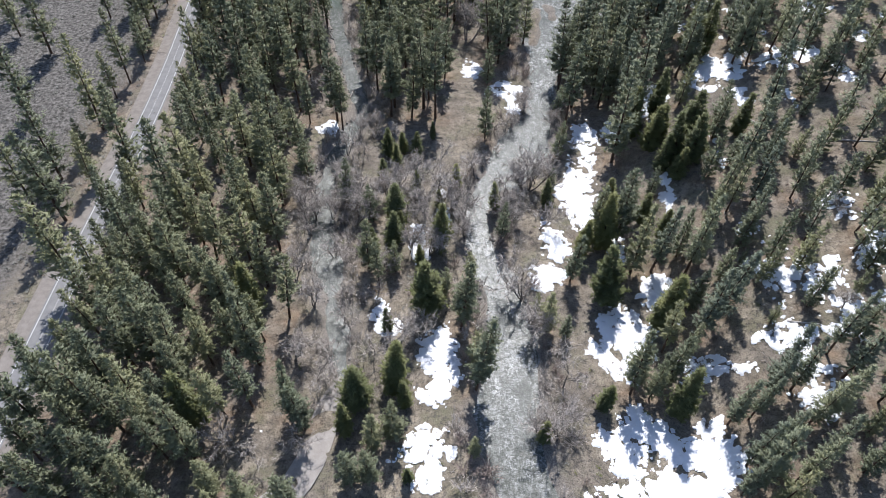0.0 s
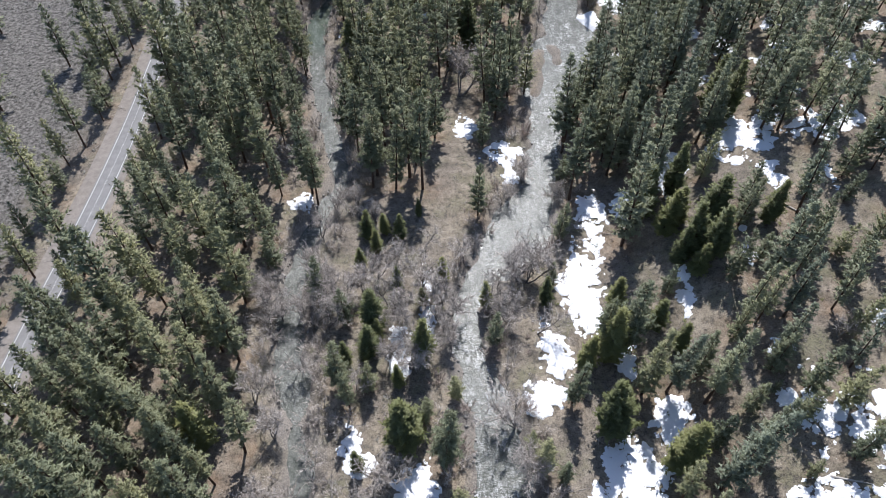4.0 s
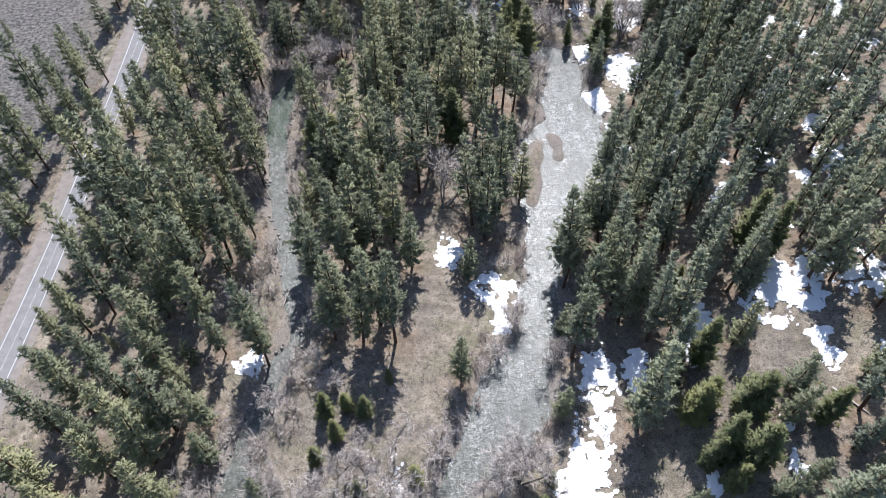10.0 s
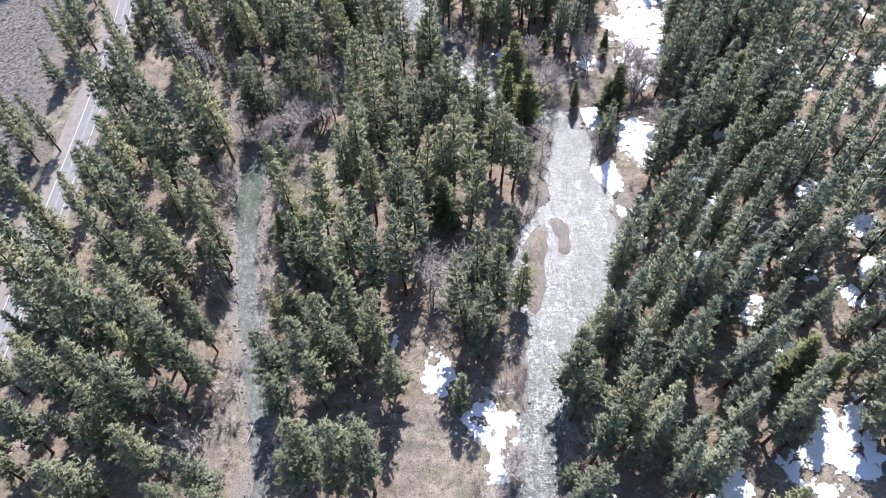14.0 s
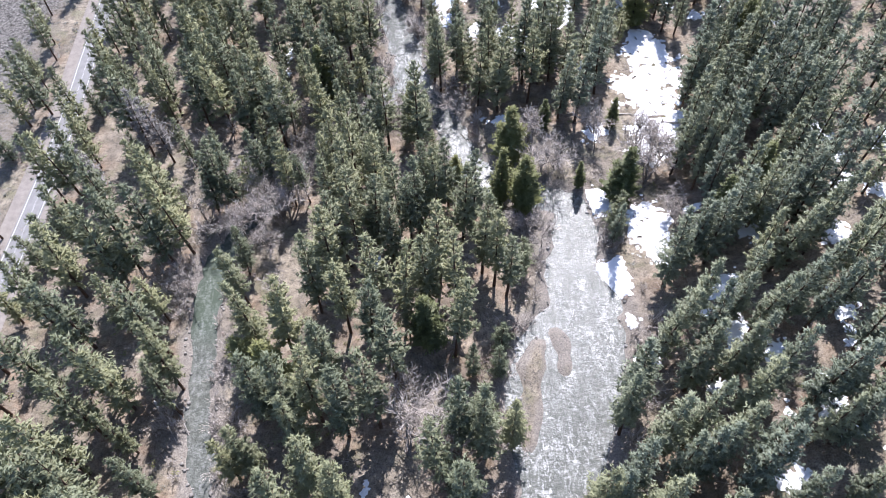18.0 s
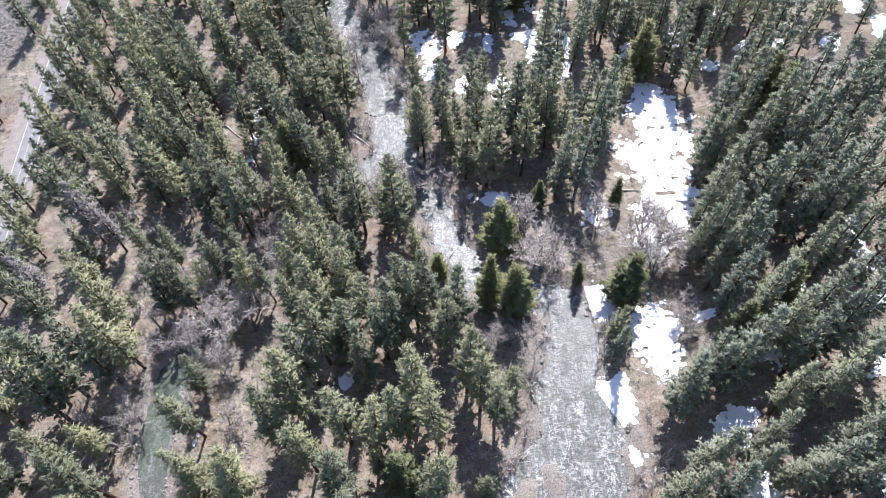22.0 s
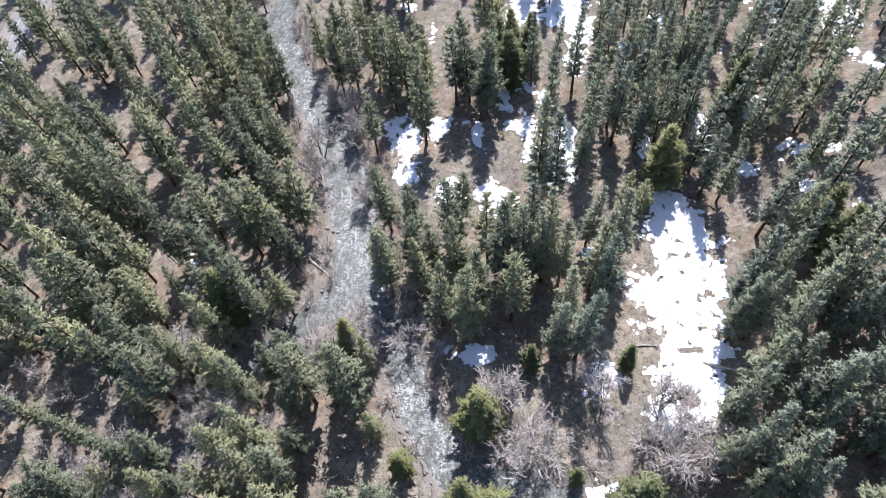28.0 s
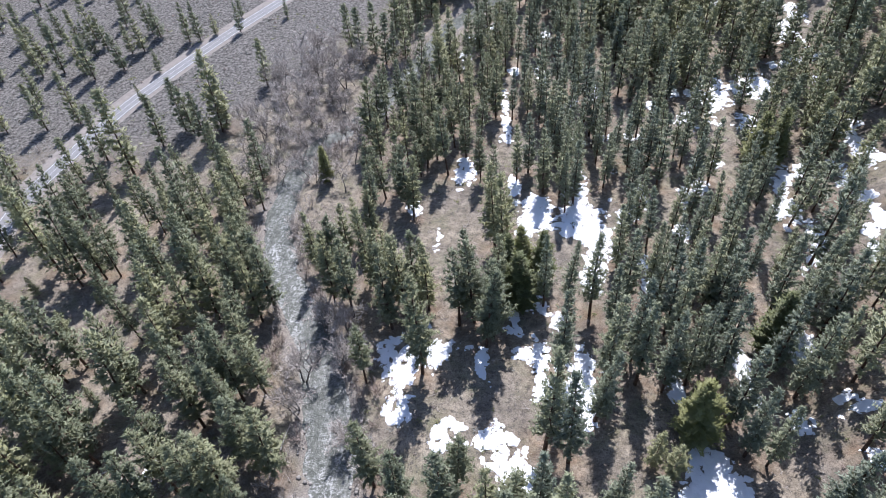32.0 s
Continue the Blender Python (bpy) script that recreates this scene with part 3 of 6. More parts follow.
pines([(-11.7, 364.8, 26.4), (-10.8, 358.3, 27.6), (-8.1, 340.6, 25.4), (-8, 355.5, 24.1), (-7.1, 362, 26.3), (-5.9, 336.7, 29.4), (-6.2, 326.4, 29.5), (-4.3, 353.7, 24), (-2.5, 363.9, 23.8), (-1.7, 336.9, 28.9), (-0.5, 348, 25.2), (4, 344.3, 25.1), (3.3, 333, 22.1), (25.2, 342.5, 23.5), (24.6, 328.2, 25.3), (26.5, 324.5, 25.3), (31.5, 329.5, 23.4), (32.4, 336, 24.7), (34, 324.5, 21.8), (35.2, 332.3, 16.9), (40.7, 335.1, 28.2), (41.4, 327.3, 25.3), (41.7, 341.6, 23.4), (48.2, 331.3, 25.8), (51.7, 326.3, 30.2), (51.8, 335.1, 27.1), (56.4, 326.3, 27.8), (57.4, 334.2, 29.6), (60.1, 327.2, 26.7), (60, 351.1, 33.3)])
pines([(61.1, 331.4, 29.7), (63.8, 326.3, 24.4), (64.6, 348.4, 33.4), (70.4, 324.4, 29.3), (71, 357.8, 25), (71.2, 337, 21.7), (73.1, 329.5, 15.2), (77.7, 333.2, 27.8), (81.1, 347.6, 13.2), (84.8, 345.6, 13.3), (92.7, 357.8, 30.6), (99.1, 357.8, 25.9), (101, 329.6, 28.8), (100.2, 350.4, 24.8), (102.4, 336.8, 29.9), (103.9, 348.3, 22.5), (105.2, 329.9, 30), (107.1, 321.5, 24.8), (109.7, 336.5, 27.2), (109.9, 356.7, 26.1), (109.9, 348.8, 26.1), (109.8, 331.3, 27.2), (110.7, 362.3, 24.9), (110.1, 324.8, 27), (112.2, 345, 29.6), (113.9, 351.8, 26), (114.1, 363.9, 29.7), (113.1, 328.7, 25.6), (114.2, 334.5, 25.7), (117, 357.2, 27.1)])
pines([(117.4, 351.5, 25.7), (120.6, 349, 26.6), (121.2, 358.5, 26.8), (120, 339.2, 28.7), (122.7, 341, 29.7), (123.1, 348.8, 27.5), (124.2, 356.4, 24), (124.3, 324.9, 24.6), (125.2, 317.8, 29.2), (127.4, 355.9, 24.9), (129.3, 314.3, 24.3), (130.8, 318.5, 26.5), (132, 312.5, 24.2), (-110.9, 371.4, 22.8), (-83.1, 372.5, 22.8), (-81.2, 380.2, 19.3), (-81, 390.4, 27.2), (-75.2, 366.2, 22.8), (-73.4, 372.8, 20.4), (-72.9, 382, 19.2), (-70.4, 402.7, 31.2), (-63, 401.7, 31.1), (-61.7, 366.4, 29.7), (-61.3, 397, 20.8), (-60.5, 371.1, 25), (-58.4, 402.6, 27.4), (-55.7, 399.8, 22.9), (-52, 400.7, 19.6), (-51.3, 366.5, 27.3), (-48.5, 371.1, 26)])
pines([(-45.5, 404.4, 23.8), (-41, 400.6, 26), (-35, 385.8, 25.3), (-33.7, 394, 23.7), (-33.8, 366.6, 25.7), (-30.8, 399.6, 25.9), (-28.6, 379.3, 26.4), (-26.3, 398.6, 24.7), (-25.4, 392, 28.1), (-25, 370.8, 25.2), (-23.1, 381.1, 26.2), (-18.9, 396.7, 27.9), (-18.9, 401.4, 19.2), (-19.4, 384.9, 27.3), (-13.8, 387.7, 27.1), (-11.5, 399.5, 24.4), (-11.6, 393.8, 27.8), (-12, 376.5, 23.7), (-8.3, 384.9, 25.9), (-6.1, 389.1, 27.7), (-5.6, 369.9, 24.7), (3.2, 402.2, 21), (7.7, 395.6, 24.2), (9.6, 389.9, 25.3), (10.7, 407.3, 18.8), (11.4, 396.5, 25.2), (14.6, 386.8, 27.9), (17.8, 398.4, 25.2), (19.7, 392.7, 24.1), (20.4, 366.9, 21.2)])
pines([(22.4, 397.4, 19.8), (24.8, 383, 27.7), (26.1, 393.6, 21.9), (28, 387, 26.2), (29.8, 392.6, 22.9), (32.5, 396.4, 18.7), (33.5, 388.9, 24), (33.2, 369.9, 32.3), (41.3, 384, 26.6), (44.5, 392.6, 24), (44.9, 384.9, 27.7), (47.8, 377.4, 28.8), (50, 390.6, 26.2), (49.6, 380.2, 28.9), (52.7, 403.7, 29.7), (62, 389.6, 25.2), (64.5, 370, 29), (67.5, 389.6, 23.1), (73, 386.7, 27.6), (74.6, 369, 28.1), (77.1, 381.2, 23.6), (80.9, 373.7, 28.3), (81, 367.2, 27.6), (81.9, 403.6, 22.2), (82.1, 391.4, 25.6), (86.5, 365.4, 25.4), (88.5, 395.1, 23.5), (88.6, 388.5, 23.5), (89.9, 381.2, 26.2), (90, 375.6, 28.6)])
pines([(91.2, 397.9, 19.2), (91.9, 367.3, 26.8), (95.1, 387.5, 25.9), (95.7, 370.9, 24.1), (95.7, 401.6, 19.2), (98.4, 367.3, 29.5), (99.6, 387.5, 24.9), (99.4, 399.7, 20.4), (100.8, 384.9, 25.3), (101.3, 393.1, 20.4), (101.8, 379.3, 25.4), (105.1, 390.3, 25), (107.6, 399.7, 22.7), (110.1, 369.2, 28.6), (112.2, 396.8, 19.5), (114.4, 385.8, 29.3), (117.2, 380, 25.8), (119.7, 384.6, 28.2), (119.6, 367.5, 26), (122.8, 378, 29.4), (126.1, 387.8, 24.1), (124.8, 364.9, 28.9), (126.5, 382.7, 26.7), (128.4, 393.1, 20.7), (129.5, 402.1, 31), (126.4, 360.9, 27.5), (131.9, 385.1, 23.9), (135.5, 383.7, 23.3), (137.1, 381.1, 23.4), (-92.6, 428.6, 19.7)])
pines([(-83.8, 414.9, 25.4), (-81.3, 441.7, 17.4), (-74.5, 420.3, 22.8), (-71.7, 425, 21.6), (-69.9, 420.3, 19.5), (-65.8, 445.5, 30.1), (-51.6, 421.3, 20.4), (-46.1, 426, 20.3), (-45.3, 417.5, 21.4), (-39.6, 429.7, 22.3), (-38.8, 422.2, 27.8), (-38.9, 412.8, 21.4), (-36.1, 416.6, 20.2), (-35.9, 443.7, 19.1), (-34.2, 425.1, 19.1), (-29.7, 411.9, 20.2), (-29.6, 434.4, 19.1), (-26, 420.4, 21.2), (-24.1, 429.8, 21.1), (-22.2, 441.9, 22.1), (-22.3, 419.5, 21.1), (-18.6, 427.9, 18), (12.5, 412.1, 17.7), (13.3, 433.6, 20.9), (15, 447.6, 20.8), (16.1, 414.9, 19.8), (16.1, 420.6, 20.8), (17.9, 431.8, 19.8), (21.5, 434.6, 21.9), (23.2, 449.5, 19.8)])
pines([(25.2, 427.1, 21.9), (27.1, 422.5, 20.8), (27.8, 442.1, 17.8), (29.6, 445.8, 18.8), (46.1, 440.3, 18.8), (49, 430, 20.8), (50.2, 410.3, 29.4), (53.7, 416.9, 21.8), (57, 439.4, 20.9), (60.6, 443.1, 20.9), (64.4, 432.9, 21.9), (69, 431, 24.1), (70.1, 424.5, 20.9), (71.5, 443.2, 22), (72.8, 428.2, 22), (75.1, 447.8, 21), (75.2, 439.4, 21), (81.4, 446.9, 20), (84.3, 440.4, 17.9), (85, 413.2, 20), (86.9, 448.8, 18), (89.4, 419.8, 19), (90.6, 410.4, 21.1), (90.6, 444.1, 20), (96.1, 443.2, 22.2), (99.7, 446, 22.2), (104.1, 421.8, 18.2), (105.6, 431.2, 20.2), (108.2, 434.9, 21.3), (109.7, 419, 18.2)])
pines([(110, 409.5, 21.5), (112.7, 436.8, 22.4), (113.4, 418, 21.5), (117.8, 421.8, 19.4), (129.7, 417.8, 21.7), (134.6, 428.9, 19.5), (135, 448.8, 18.4), (136.9, 422.1, 22.6), (136.9, 403.3, 18.1), (140.2, 437.5, 22.6), (144, 422.8, 20), (148.7, 431.3, 18.8), (-123.1, 471, 17.4), (-118.9, 488.2, 16.3), (-108.6, 472, 18.4), (-97.7, 475.6, 20.3), (-78.5, 487.5, 8.3), (-78.4, 453.7, 20.4), (-56.4, 469.4, 20.1), (-52.8, 467.6, 18), (-45.7, 460.3, 21.1), (-42.9, 468.5, 29.5), (-42.8, 473.1, 21), (13.1, 476.9, 19.8), (18.5, 477, 20.8), (18.6, 454.1, 17.8), (23.1, 469.7, 20.8), (26.6, 472.4, 20.8), (27.7, 454.1, 19.8), (30.3, 463.3, 20.8)])
pines([(31.2, 472.5, 20.8), (32.3, 450.4, 17.8), (34.7, 476.1, 20.8), (37.7, 456.9, 19.8), (39.4, 464.3, 21.8), (41.4, 451.4, 18.8), (41.7, 491.6, 20.8), (42.1, 467, 21.8), (45.8, 458.8, 20.8), (51, 473.4, 21.8), (56.5, 471.6, 18.8), (60.8, 482.6, 17.8), (61.8, 475.3, 17.8), (67.6, 457.9, 23), (68.6, 454.2, 23), (72.6, 476.3, 18.8), (78.8, 482.6, 19.9), (81.2, 455.2, 20), (86.5, 462.6, 18.9), (93, 457.1, 19), (95.6, 459.9, 21.1), (96.8, 480.9, 17.9), (100.4, 482.7, 21), (102.7, 466.3, 18), (104.3, 474.5, 20), (111.1, 485.5, 22.1), (118, 470, 22.3), (117.3, 490, 21.1), (118.5, 481, 21.2), (132.2, 475.6, 22.4)])
pines([(135.4, 462.7, 22.5), (134.3, 491, 19.2), (140.8, 461.6, 20.4), (140.4, 472.7, 21.4), (147.1, 460, 20.3), (147.7, 483.9, 19.2), (151.4, 480.4, 21.2), (151.9, 470.9, 22.1), (157, 469, 21.6), (158, 483.5, 20.6), (157.7, 454.2, 18.4), (163.2, 472, 18.1), (-140.8, 523.9, 17.1), (-132.1, 519.5, 16.1), (-128.9, 509.7, 19.2), (-120.8, 511.6, 19.1), (-113.2, 524.9, 15), (-111, 511.6, 17.1), (-105.8, 506.3, 18.1), (-98.1, 525.8, 14), (-96.7, 513.4, 16), (-93.6, 527.6, 15.9), (-80.7, 509.9, 10.1), (-34.5, 498.5, 18.8), (-4.9, 520.9, 19.7), (-0.5, 515.6, 20.7), (4, 520.1, 20.7), (9.4, 510.3, 20.7), (12.9, 510.3, 17.7), (16.5, 515.7, 19.7)])
pines([(23.7, 503.2, 20.7), (28.9, 514.8, 21.7), (38.1, 497.8, 20.7), (46, 506, 21.7), (52, 520.2, 18.7), (55, 502.4, 20.7), (59.4, 505.1, 20.7), (61.4, 495.2, 19.8), (66.4, 515, 17.7), (69.4, 500.7, 18.8), (73.6, 514.1, 18.7), (77.3, 505.2, 17.8), (80.2, 496.2, 18.8), (87.8, 514.2, 17.8), (89.2, 495.3, 18.9), (95.1, 509.7, 21.9), (99.8, 500.8, 19.9), (105, 508.9, 19.9), (110.4, 507.1, 17.9), (115.2, 496.3, 22.1), (115.5, 514.3, 18.9), (127.4, 507.2, 20), (129.5, 498.2, 18.1), (135.6, 502.7, 20.1), (142.6, 508.1, 21.1), (156.2, 505, 19.9), (156, 492.9, 21.9), (162.2, 492.2, 20.3), (168.6, 490.3, 16.9), (-150.8, 538.8, 17)])
pines([(-138.5, 537.1, 15), (-134.8, 540.7, 16), (-122.7, 531.9, 17), (-119.8, 539.8, 18.9), (-112.1, 532.8, 16), (-95.9, 543.4, 18.8), (-90.7, 539.1, 14.9), (-76.6, 534.7, 16.8), (-72.2, 535.6, 16.8), (-66.8, 540.1, 9.1), (-59.5, 554.9, 10.9), (-56.2, 541, 12.9), (-39.3, 555, 9.1)])
# young cedars
cedars([(-4.5, 51.2, 4.8), (-49.6, 65.6, 17.3), (-41.5, 94.6, 14.8), (-17.8, 61.8, 10.8), (-15.5, 68.9, 12.9), (-8.9, 87.9, 7.3), (-7.6, 71.7, 14.8), (-4.8, 67.6, 8.8), (1.1, 93.8, 15.3), (24.5, 58.7, 6.8), (38.6, 65.6, 8.1), (45.3, 94, 16.7), (48.4, 99.9, 8.5), (54.3, 62.8, 15.5), (56.6, 85.9, 15.6), (-12.8, 113, 7.5), (-10.6, 140.8, 6.5), (-7.9, 114.9, 11.4), (-6.6, 145.7, 7.4), (-6.6, 122.8, 12.5), (-5.8, 118.9, 7.5), (-1.3, 132.8, 8.4), (-0.4, 106.8, 7.4), (4.7, 112.8, 14.5), (5.2, 128.7, 5.5), (10.3, 135.7, 8.4), (20.7, 127.6, 8.4), (35.3, 128.4, 8.5), (41.8, 110.2, 10.5), (47.7, 112, 16.8)])
cedars([(51.9, 126, 9.6), (59.7, 119, 9.5), (62.7, 111.5, 9.4), (67.5, 134.3, 11.1), (70.4, 129.7, 9.1), (71.2, 135.6, 13.9), (74.8, 133.7, 13.8), (-9.3, 150.6, 8.4), (-4.5, 152.5, 6.5), (-0.7, 150.5, 7.4), (4.4, 158.3, 5.4), (63.3, 153.2, 15.1), (66.9, 144.6, 13.1), (69.9, 146.9, 11), (71.7, 176.7, 7.1), (71.5, 157, 14.7), (76.3, 143.9, 13.7), (85.9, 152.5, 9.5), (88.5, 139.7, 11.5), (-17.9, 231.4, 13.6), (-10.5, 226.5, 16.7), (88.1, 183.4, 15.4), (91.4, 179.9, 15.3), (22.8, 236.6, 16.3), (41.2, 278.1, 16.2), (47.8, 276.2, 16.2), (72.6, 277.9, 15.5), (92.7, 262.8, 16), (100.9, 268.3, 15.8), (-8.7, 319.6, 16.9)])
cedars([(17.4, 312, 11.4), (30, 286, 9.2), (45.4, 293.7, 16.5), (56.1, 306.2, 8.4), (63.3, 282.9, 8.3), (76, 306.1, 8.5), (91, 354.1, 16.6), (117.3, 331.8, 16.4), (118.3, 326.2, 16.3), (53.6, 396.3, 14.7), (56.5, 389.7, 15.7), (57.3, 398.1, 15.7), (61.9, 398.1, 14.8), (111.9, 376.5, 16.7), (-1.3, 441, 11), (126.2, 443.3, 16.3), (133.4, 445.1, 16.3)])
# bare trees
bare_trees([(-42.3, 58.3, 9.6), (-35.6, 55.1, 7.4), (-26.7, 59, 10), (24.4, 55.6, 9.5), (-42.1, 61.4, 10.6), (-40.5, 74.5, 7.5), (-34.5, 101.4, 11.6), (-32.4, 103.4, 11.5), (-30.6, 80.3, 10.4), (-28.6, 82.3, 11.4), (-27, 95.3, 10.4), (-25, 74.2, 9.2), (-23.9, 79.2, 11.2), (-19.5, 90.2, 7.4), (-18.7, 86.1, 9.3), (-17.2, 100.1, 8.4), (-12.5, 95, 7.4), (-12.1, 80.9, 10.1), (-11.3, 77.9, 12), (-6.1, 83.9, 12.1), (-1.2, 84.8, 11.1), (-0.6, 100.8, 7.4), (24.6, 96.4, 12.3), (23.5, 60.8, 6.9), (25.5, 92.3, 12.2), (27.3, 87.2, 12.2), (27.5, 58.6, 10.6), (27.8, 68.9, 9.9), (30.8, 70.9, 11.9), (31.5, 62.6, 7)])
bare_trees([(31.8, 72.9, 7.1), (91.5, 78.9, 6.1), (-37.5, 137, 10.6), (-36, 128.1, 10.6), (-33.1, 129, 9.6), (-33, 132, 8.6), (-32.2, 109.3, 11.6), (-31.5, 123.2, 10.6), (-30.1, 134, 10.6), (-30.9, 117.2, 10.6), (-29.5, 126.1, 9.6), (-29.8, 120.2, 11.6), (-27.5, 106.3, 9.5), (-24.9, 141.9, 7.5), (-24.7, 126, 10.5), (-23.5, 132, 11.5), (-23.4, 112.2, 9.5), (-21.9, 125, 8.5), (-22.6, 107.2, 10.5), (-20.6, 132.9, 11.5), (-18.5, 135.9, 11.5), (-18.1, 143.9, 9.5), (-17.1, 123.9, 11.5), (-15.9, 130, 11.5), (-15.4, 118, 9.5), (-14.1, 126.9, 9.5), (-13, 130.9, 11.5), (-11.8, 135.9, 10.5), (-9.1, 131.8, 10.5), (-10.1, 106, 8.4)])
bare_trees([(-8, 133.9, 8.5), (-5.9, 137.8, 11.4), (-6.3, 128.9, 10.4), (-3.1, 137.8, 11.4), (-3.5, 128.8, 12.4), (-3.1, 113.9, 10.4), (-3.1, 111.9, 8.4), (-0.6, 128.8, 11.4), (-0.2, 137.8, 11.4), (-0.9, 118.8, 10.4), (1, 143.7, 7.4), (1.2, 124.8, 12.4), (1.4, 130.7, 11.4), (1.7, 110.8, 12.4), (3.8, 116.7, 9.4), (4.5, 134.7, 11.4), (5.7, 142.7, 10.4), (5.4, 130.8, 12.4), (6.1, 126.8, 9.4), (8.9, 122.7, 10.4), (10, 128.7, 9.4), (9.5, 112.7, 10.4), (11.9, 125.7, 11.4), (11.6, 117.6, 10.4), (15.2, 136.6, 9.4), (15.5, 145.4, 7.4), (16.3, 140.6, 10.4), (19.5, 118.5, 9.4), (20.8, 130.6, 12.4), (23.6, 126.6, 10.4)])
bare_trees([(23.1, 109.5, 10.4), (23.8, 133.6, 12.4), (25.5, 123.5, 10.4), (25.7, 129.5, 13.4), (28.7, 136.5, 13.5), (29.6, 133.5, 12.4), (31.4, 126.5, 10.4), (31.6, 134.5, 13.5), (32.2, 119.4, 10.5), (32.4, 128.4, 8.5), (33.6, 137.4, 11.4), (91.8, 106.5, 7.9), (96.2, 110.8, 6), (99.1, 104.8, 6.9), (-36.6, 179.9, 9.5), (-31, 178.9, 9.4), (-21.6, 151.7, 9.5), (-18.3, 161.4, 7.4), (-14, 151.6, 8.5), (-12.6, 163.3, 7.4), (-7.1, 156.5, 8.2), (7.9, 151.4, 8.4), (27.4, 162.1, 7.2), (31.3, 166.9, 9.2), (34.2, 170.7, 8.2), (35.2, 173.6, 8.3), (41.6, 160.1, 9.3), (42.8, 165.9, 8.3), (-19, 223.9, 11.5), (13.9, 221.4, 12.4)])
bare_trees([(18.4, 210.7, 17.5), (20.4, 212.6, 13.3), (-45.7, 252.1, 9.7), (-41.1, 253.8, 9.6), (-35.9, 273.8, 10.5), (-35.6, 251.8, 9.6), (-31.4, 268, 11.5), (-24.9, 268.9, 12.4), (-21.9, 276.7, 12.4), (-21.9, 274.8, 10.4), (-21.1, 270.8, 14.4), (-18.5, 266, 11.3), (-18.2, 273.8, 12.4), (-16.3, 274.7, 11.3), (-16.2, 250.6, 9.5), (-13.6, 273.7, 13.3), (43.7, 266.4, 9.1), (47.6, 267.4, 9.1), (51.2, 263.4, 9.1), (86, 271.6, 9.3), (85.6, 267.3, 7.4), (88.4, 262.9, 7.3), (-56.1, 317.7, 8.8), (-49.9, 307.3, 7.7), (-42.7, 299.8, 8.6), (-42.9, 288.4, 7.6), (-34.4, 304.5, 7.7), (-31.8, 284.5, 8.5), (-26.3, 288.3, 10.5), (-24.3, 299.7, 7.6)])
bare_trees([(-24.5, 285.4, 9.5), (-21.7, 285.4, 11.5), (-20.2, 310.9, 12.8), (-19.5, 306.3, 9.6), (-18, 279.6, 12.4), (-16.5, 311.9, 11.7), (-15, 296.8, 8.5), (-13.1, 301.6, 9.6), (-11.9, 310, 10.6), (-8.4, 299.6, 8.5), (-2.8, 299.6, 11.5), (-0.1, 294.8, 11.5), (13.7, 312, 8.4), (15.7, 314.8, 9.4), (18.7, 318.7, 9.3), (19.6, 316.8, 8.3), (21.3, 312, 9.3), (22.3, 313.9, 8.4), (27.4, 321.6, 9.2), (32.7, 313.9, 10.2), (45.1, 279.1, 7.3), (50.1, 290.7, 12.3), (52.1, 296.6, 15.5), (52.9, 285.9, 12.3), (53.9, 290.7, 14.4), (57.7, 289.7, 11.3), (69.3, 295.5, 12.5), (70.4, 303.3, 13.6), (80.7, 292.5, 13.7), (81.7, 297.4, 13.7)])
bare_trees([(81.5, 283.7, 14.7), (84.5, 292.4, 15.9), (5.8, 360.2, 11.9), (6.7, 357.4, 10.9), (19.6, 351.9, 9.9), (5.7, 367.7, 12), (8.2, 382.1, 11.9), (13.8, 381.2, 10.9), (13.8, 371.8, 12.8), (-3.1, 443.8, 11), (5.1, 435.5, 10.9), (6, 449.4, 11), (-33.8, 467.7, 13), (-29.2, 489.5, 14.9), (-27.5, 466.8, 13), (-20.3, 475.9, 13.9), (-16.6, 485, 12.9), (-6.7, 482.3, 9.1), (-26.4, 495.8, 13.9), (-24.5, 512.8, 13.8), (-17.4, 506.6, 13.8), (-15.7, 493.1, 14.8), (-13, 495.9, 14.8), (-11.2, 504.8, 12.9), (-4, 494.1, 13.8)])
# shrubs
shrubs([(39.6, 219, 1.8), (39.9, 232.6, 1.8), (40.9, 239.2, 1.8), (-104.8, 448.1, 2.8), (28, 421.5, 2.6), (-112.7, 455.5, 2.8), (-105.4, 459.2, 2.8), (-100.1, 452.7, 1.8), (-22.1, 469.5, 2.7), (-112.8, 537.2, 2.7)])

snow([(-0.6, 53.4, 3, 3.6), (0, 58.3, 4.2, 3.8), (37.8, 47.1, 3.5, 2.4), (41.8, 54.1, 4.8, 5.7), (50.7, 47.1, 5.7, 3), (57.2, 50.5, 5.1, 6.3), (60.5, 54.7, 2.4, 3.8), (-36.2, 62.9, 1.1, 1.2), (-10.7, 95.6, 1.4, 3.5), (-8.5, 88.7, 2, 1.6), (0.9, 84.4, 2.1, 2.4), (2.1, 78.9, 3.9, 6.1), (3.1, 71.6, 3.5, 5.7), (32.2, 103, 4.4, 3.3), (43.1, 77.4, 3.3, 3.9), (46.7, 75.7, 2.7, 3.1), (47.1, 83.4, 5.4, 7.3), (47.8, 58.9, 3.7, 4.6), (56.9, 95.8, 3.2, 4.5), (60.3, 86.2, 1.4, 5.1), (60.1, 73.8, 2.7, 3), (63.8, 71.1, 3.1, 2.3), (70, 70.2, 2, 2.2), (79.9, 91.9, 2.2, 4.6)])
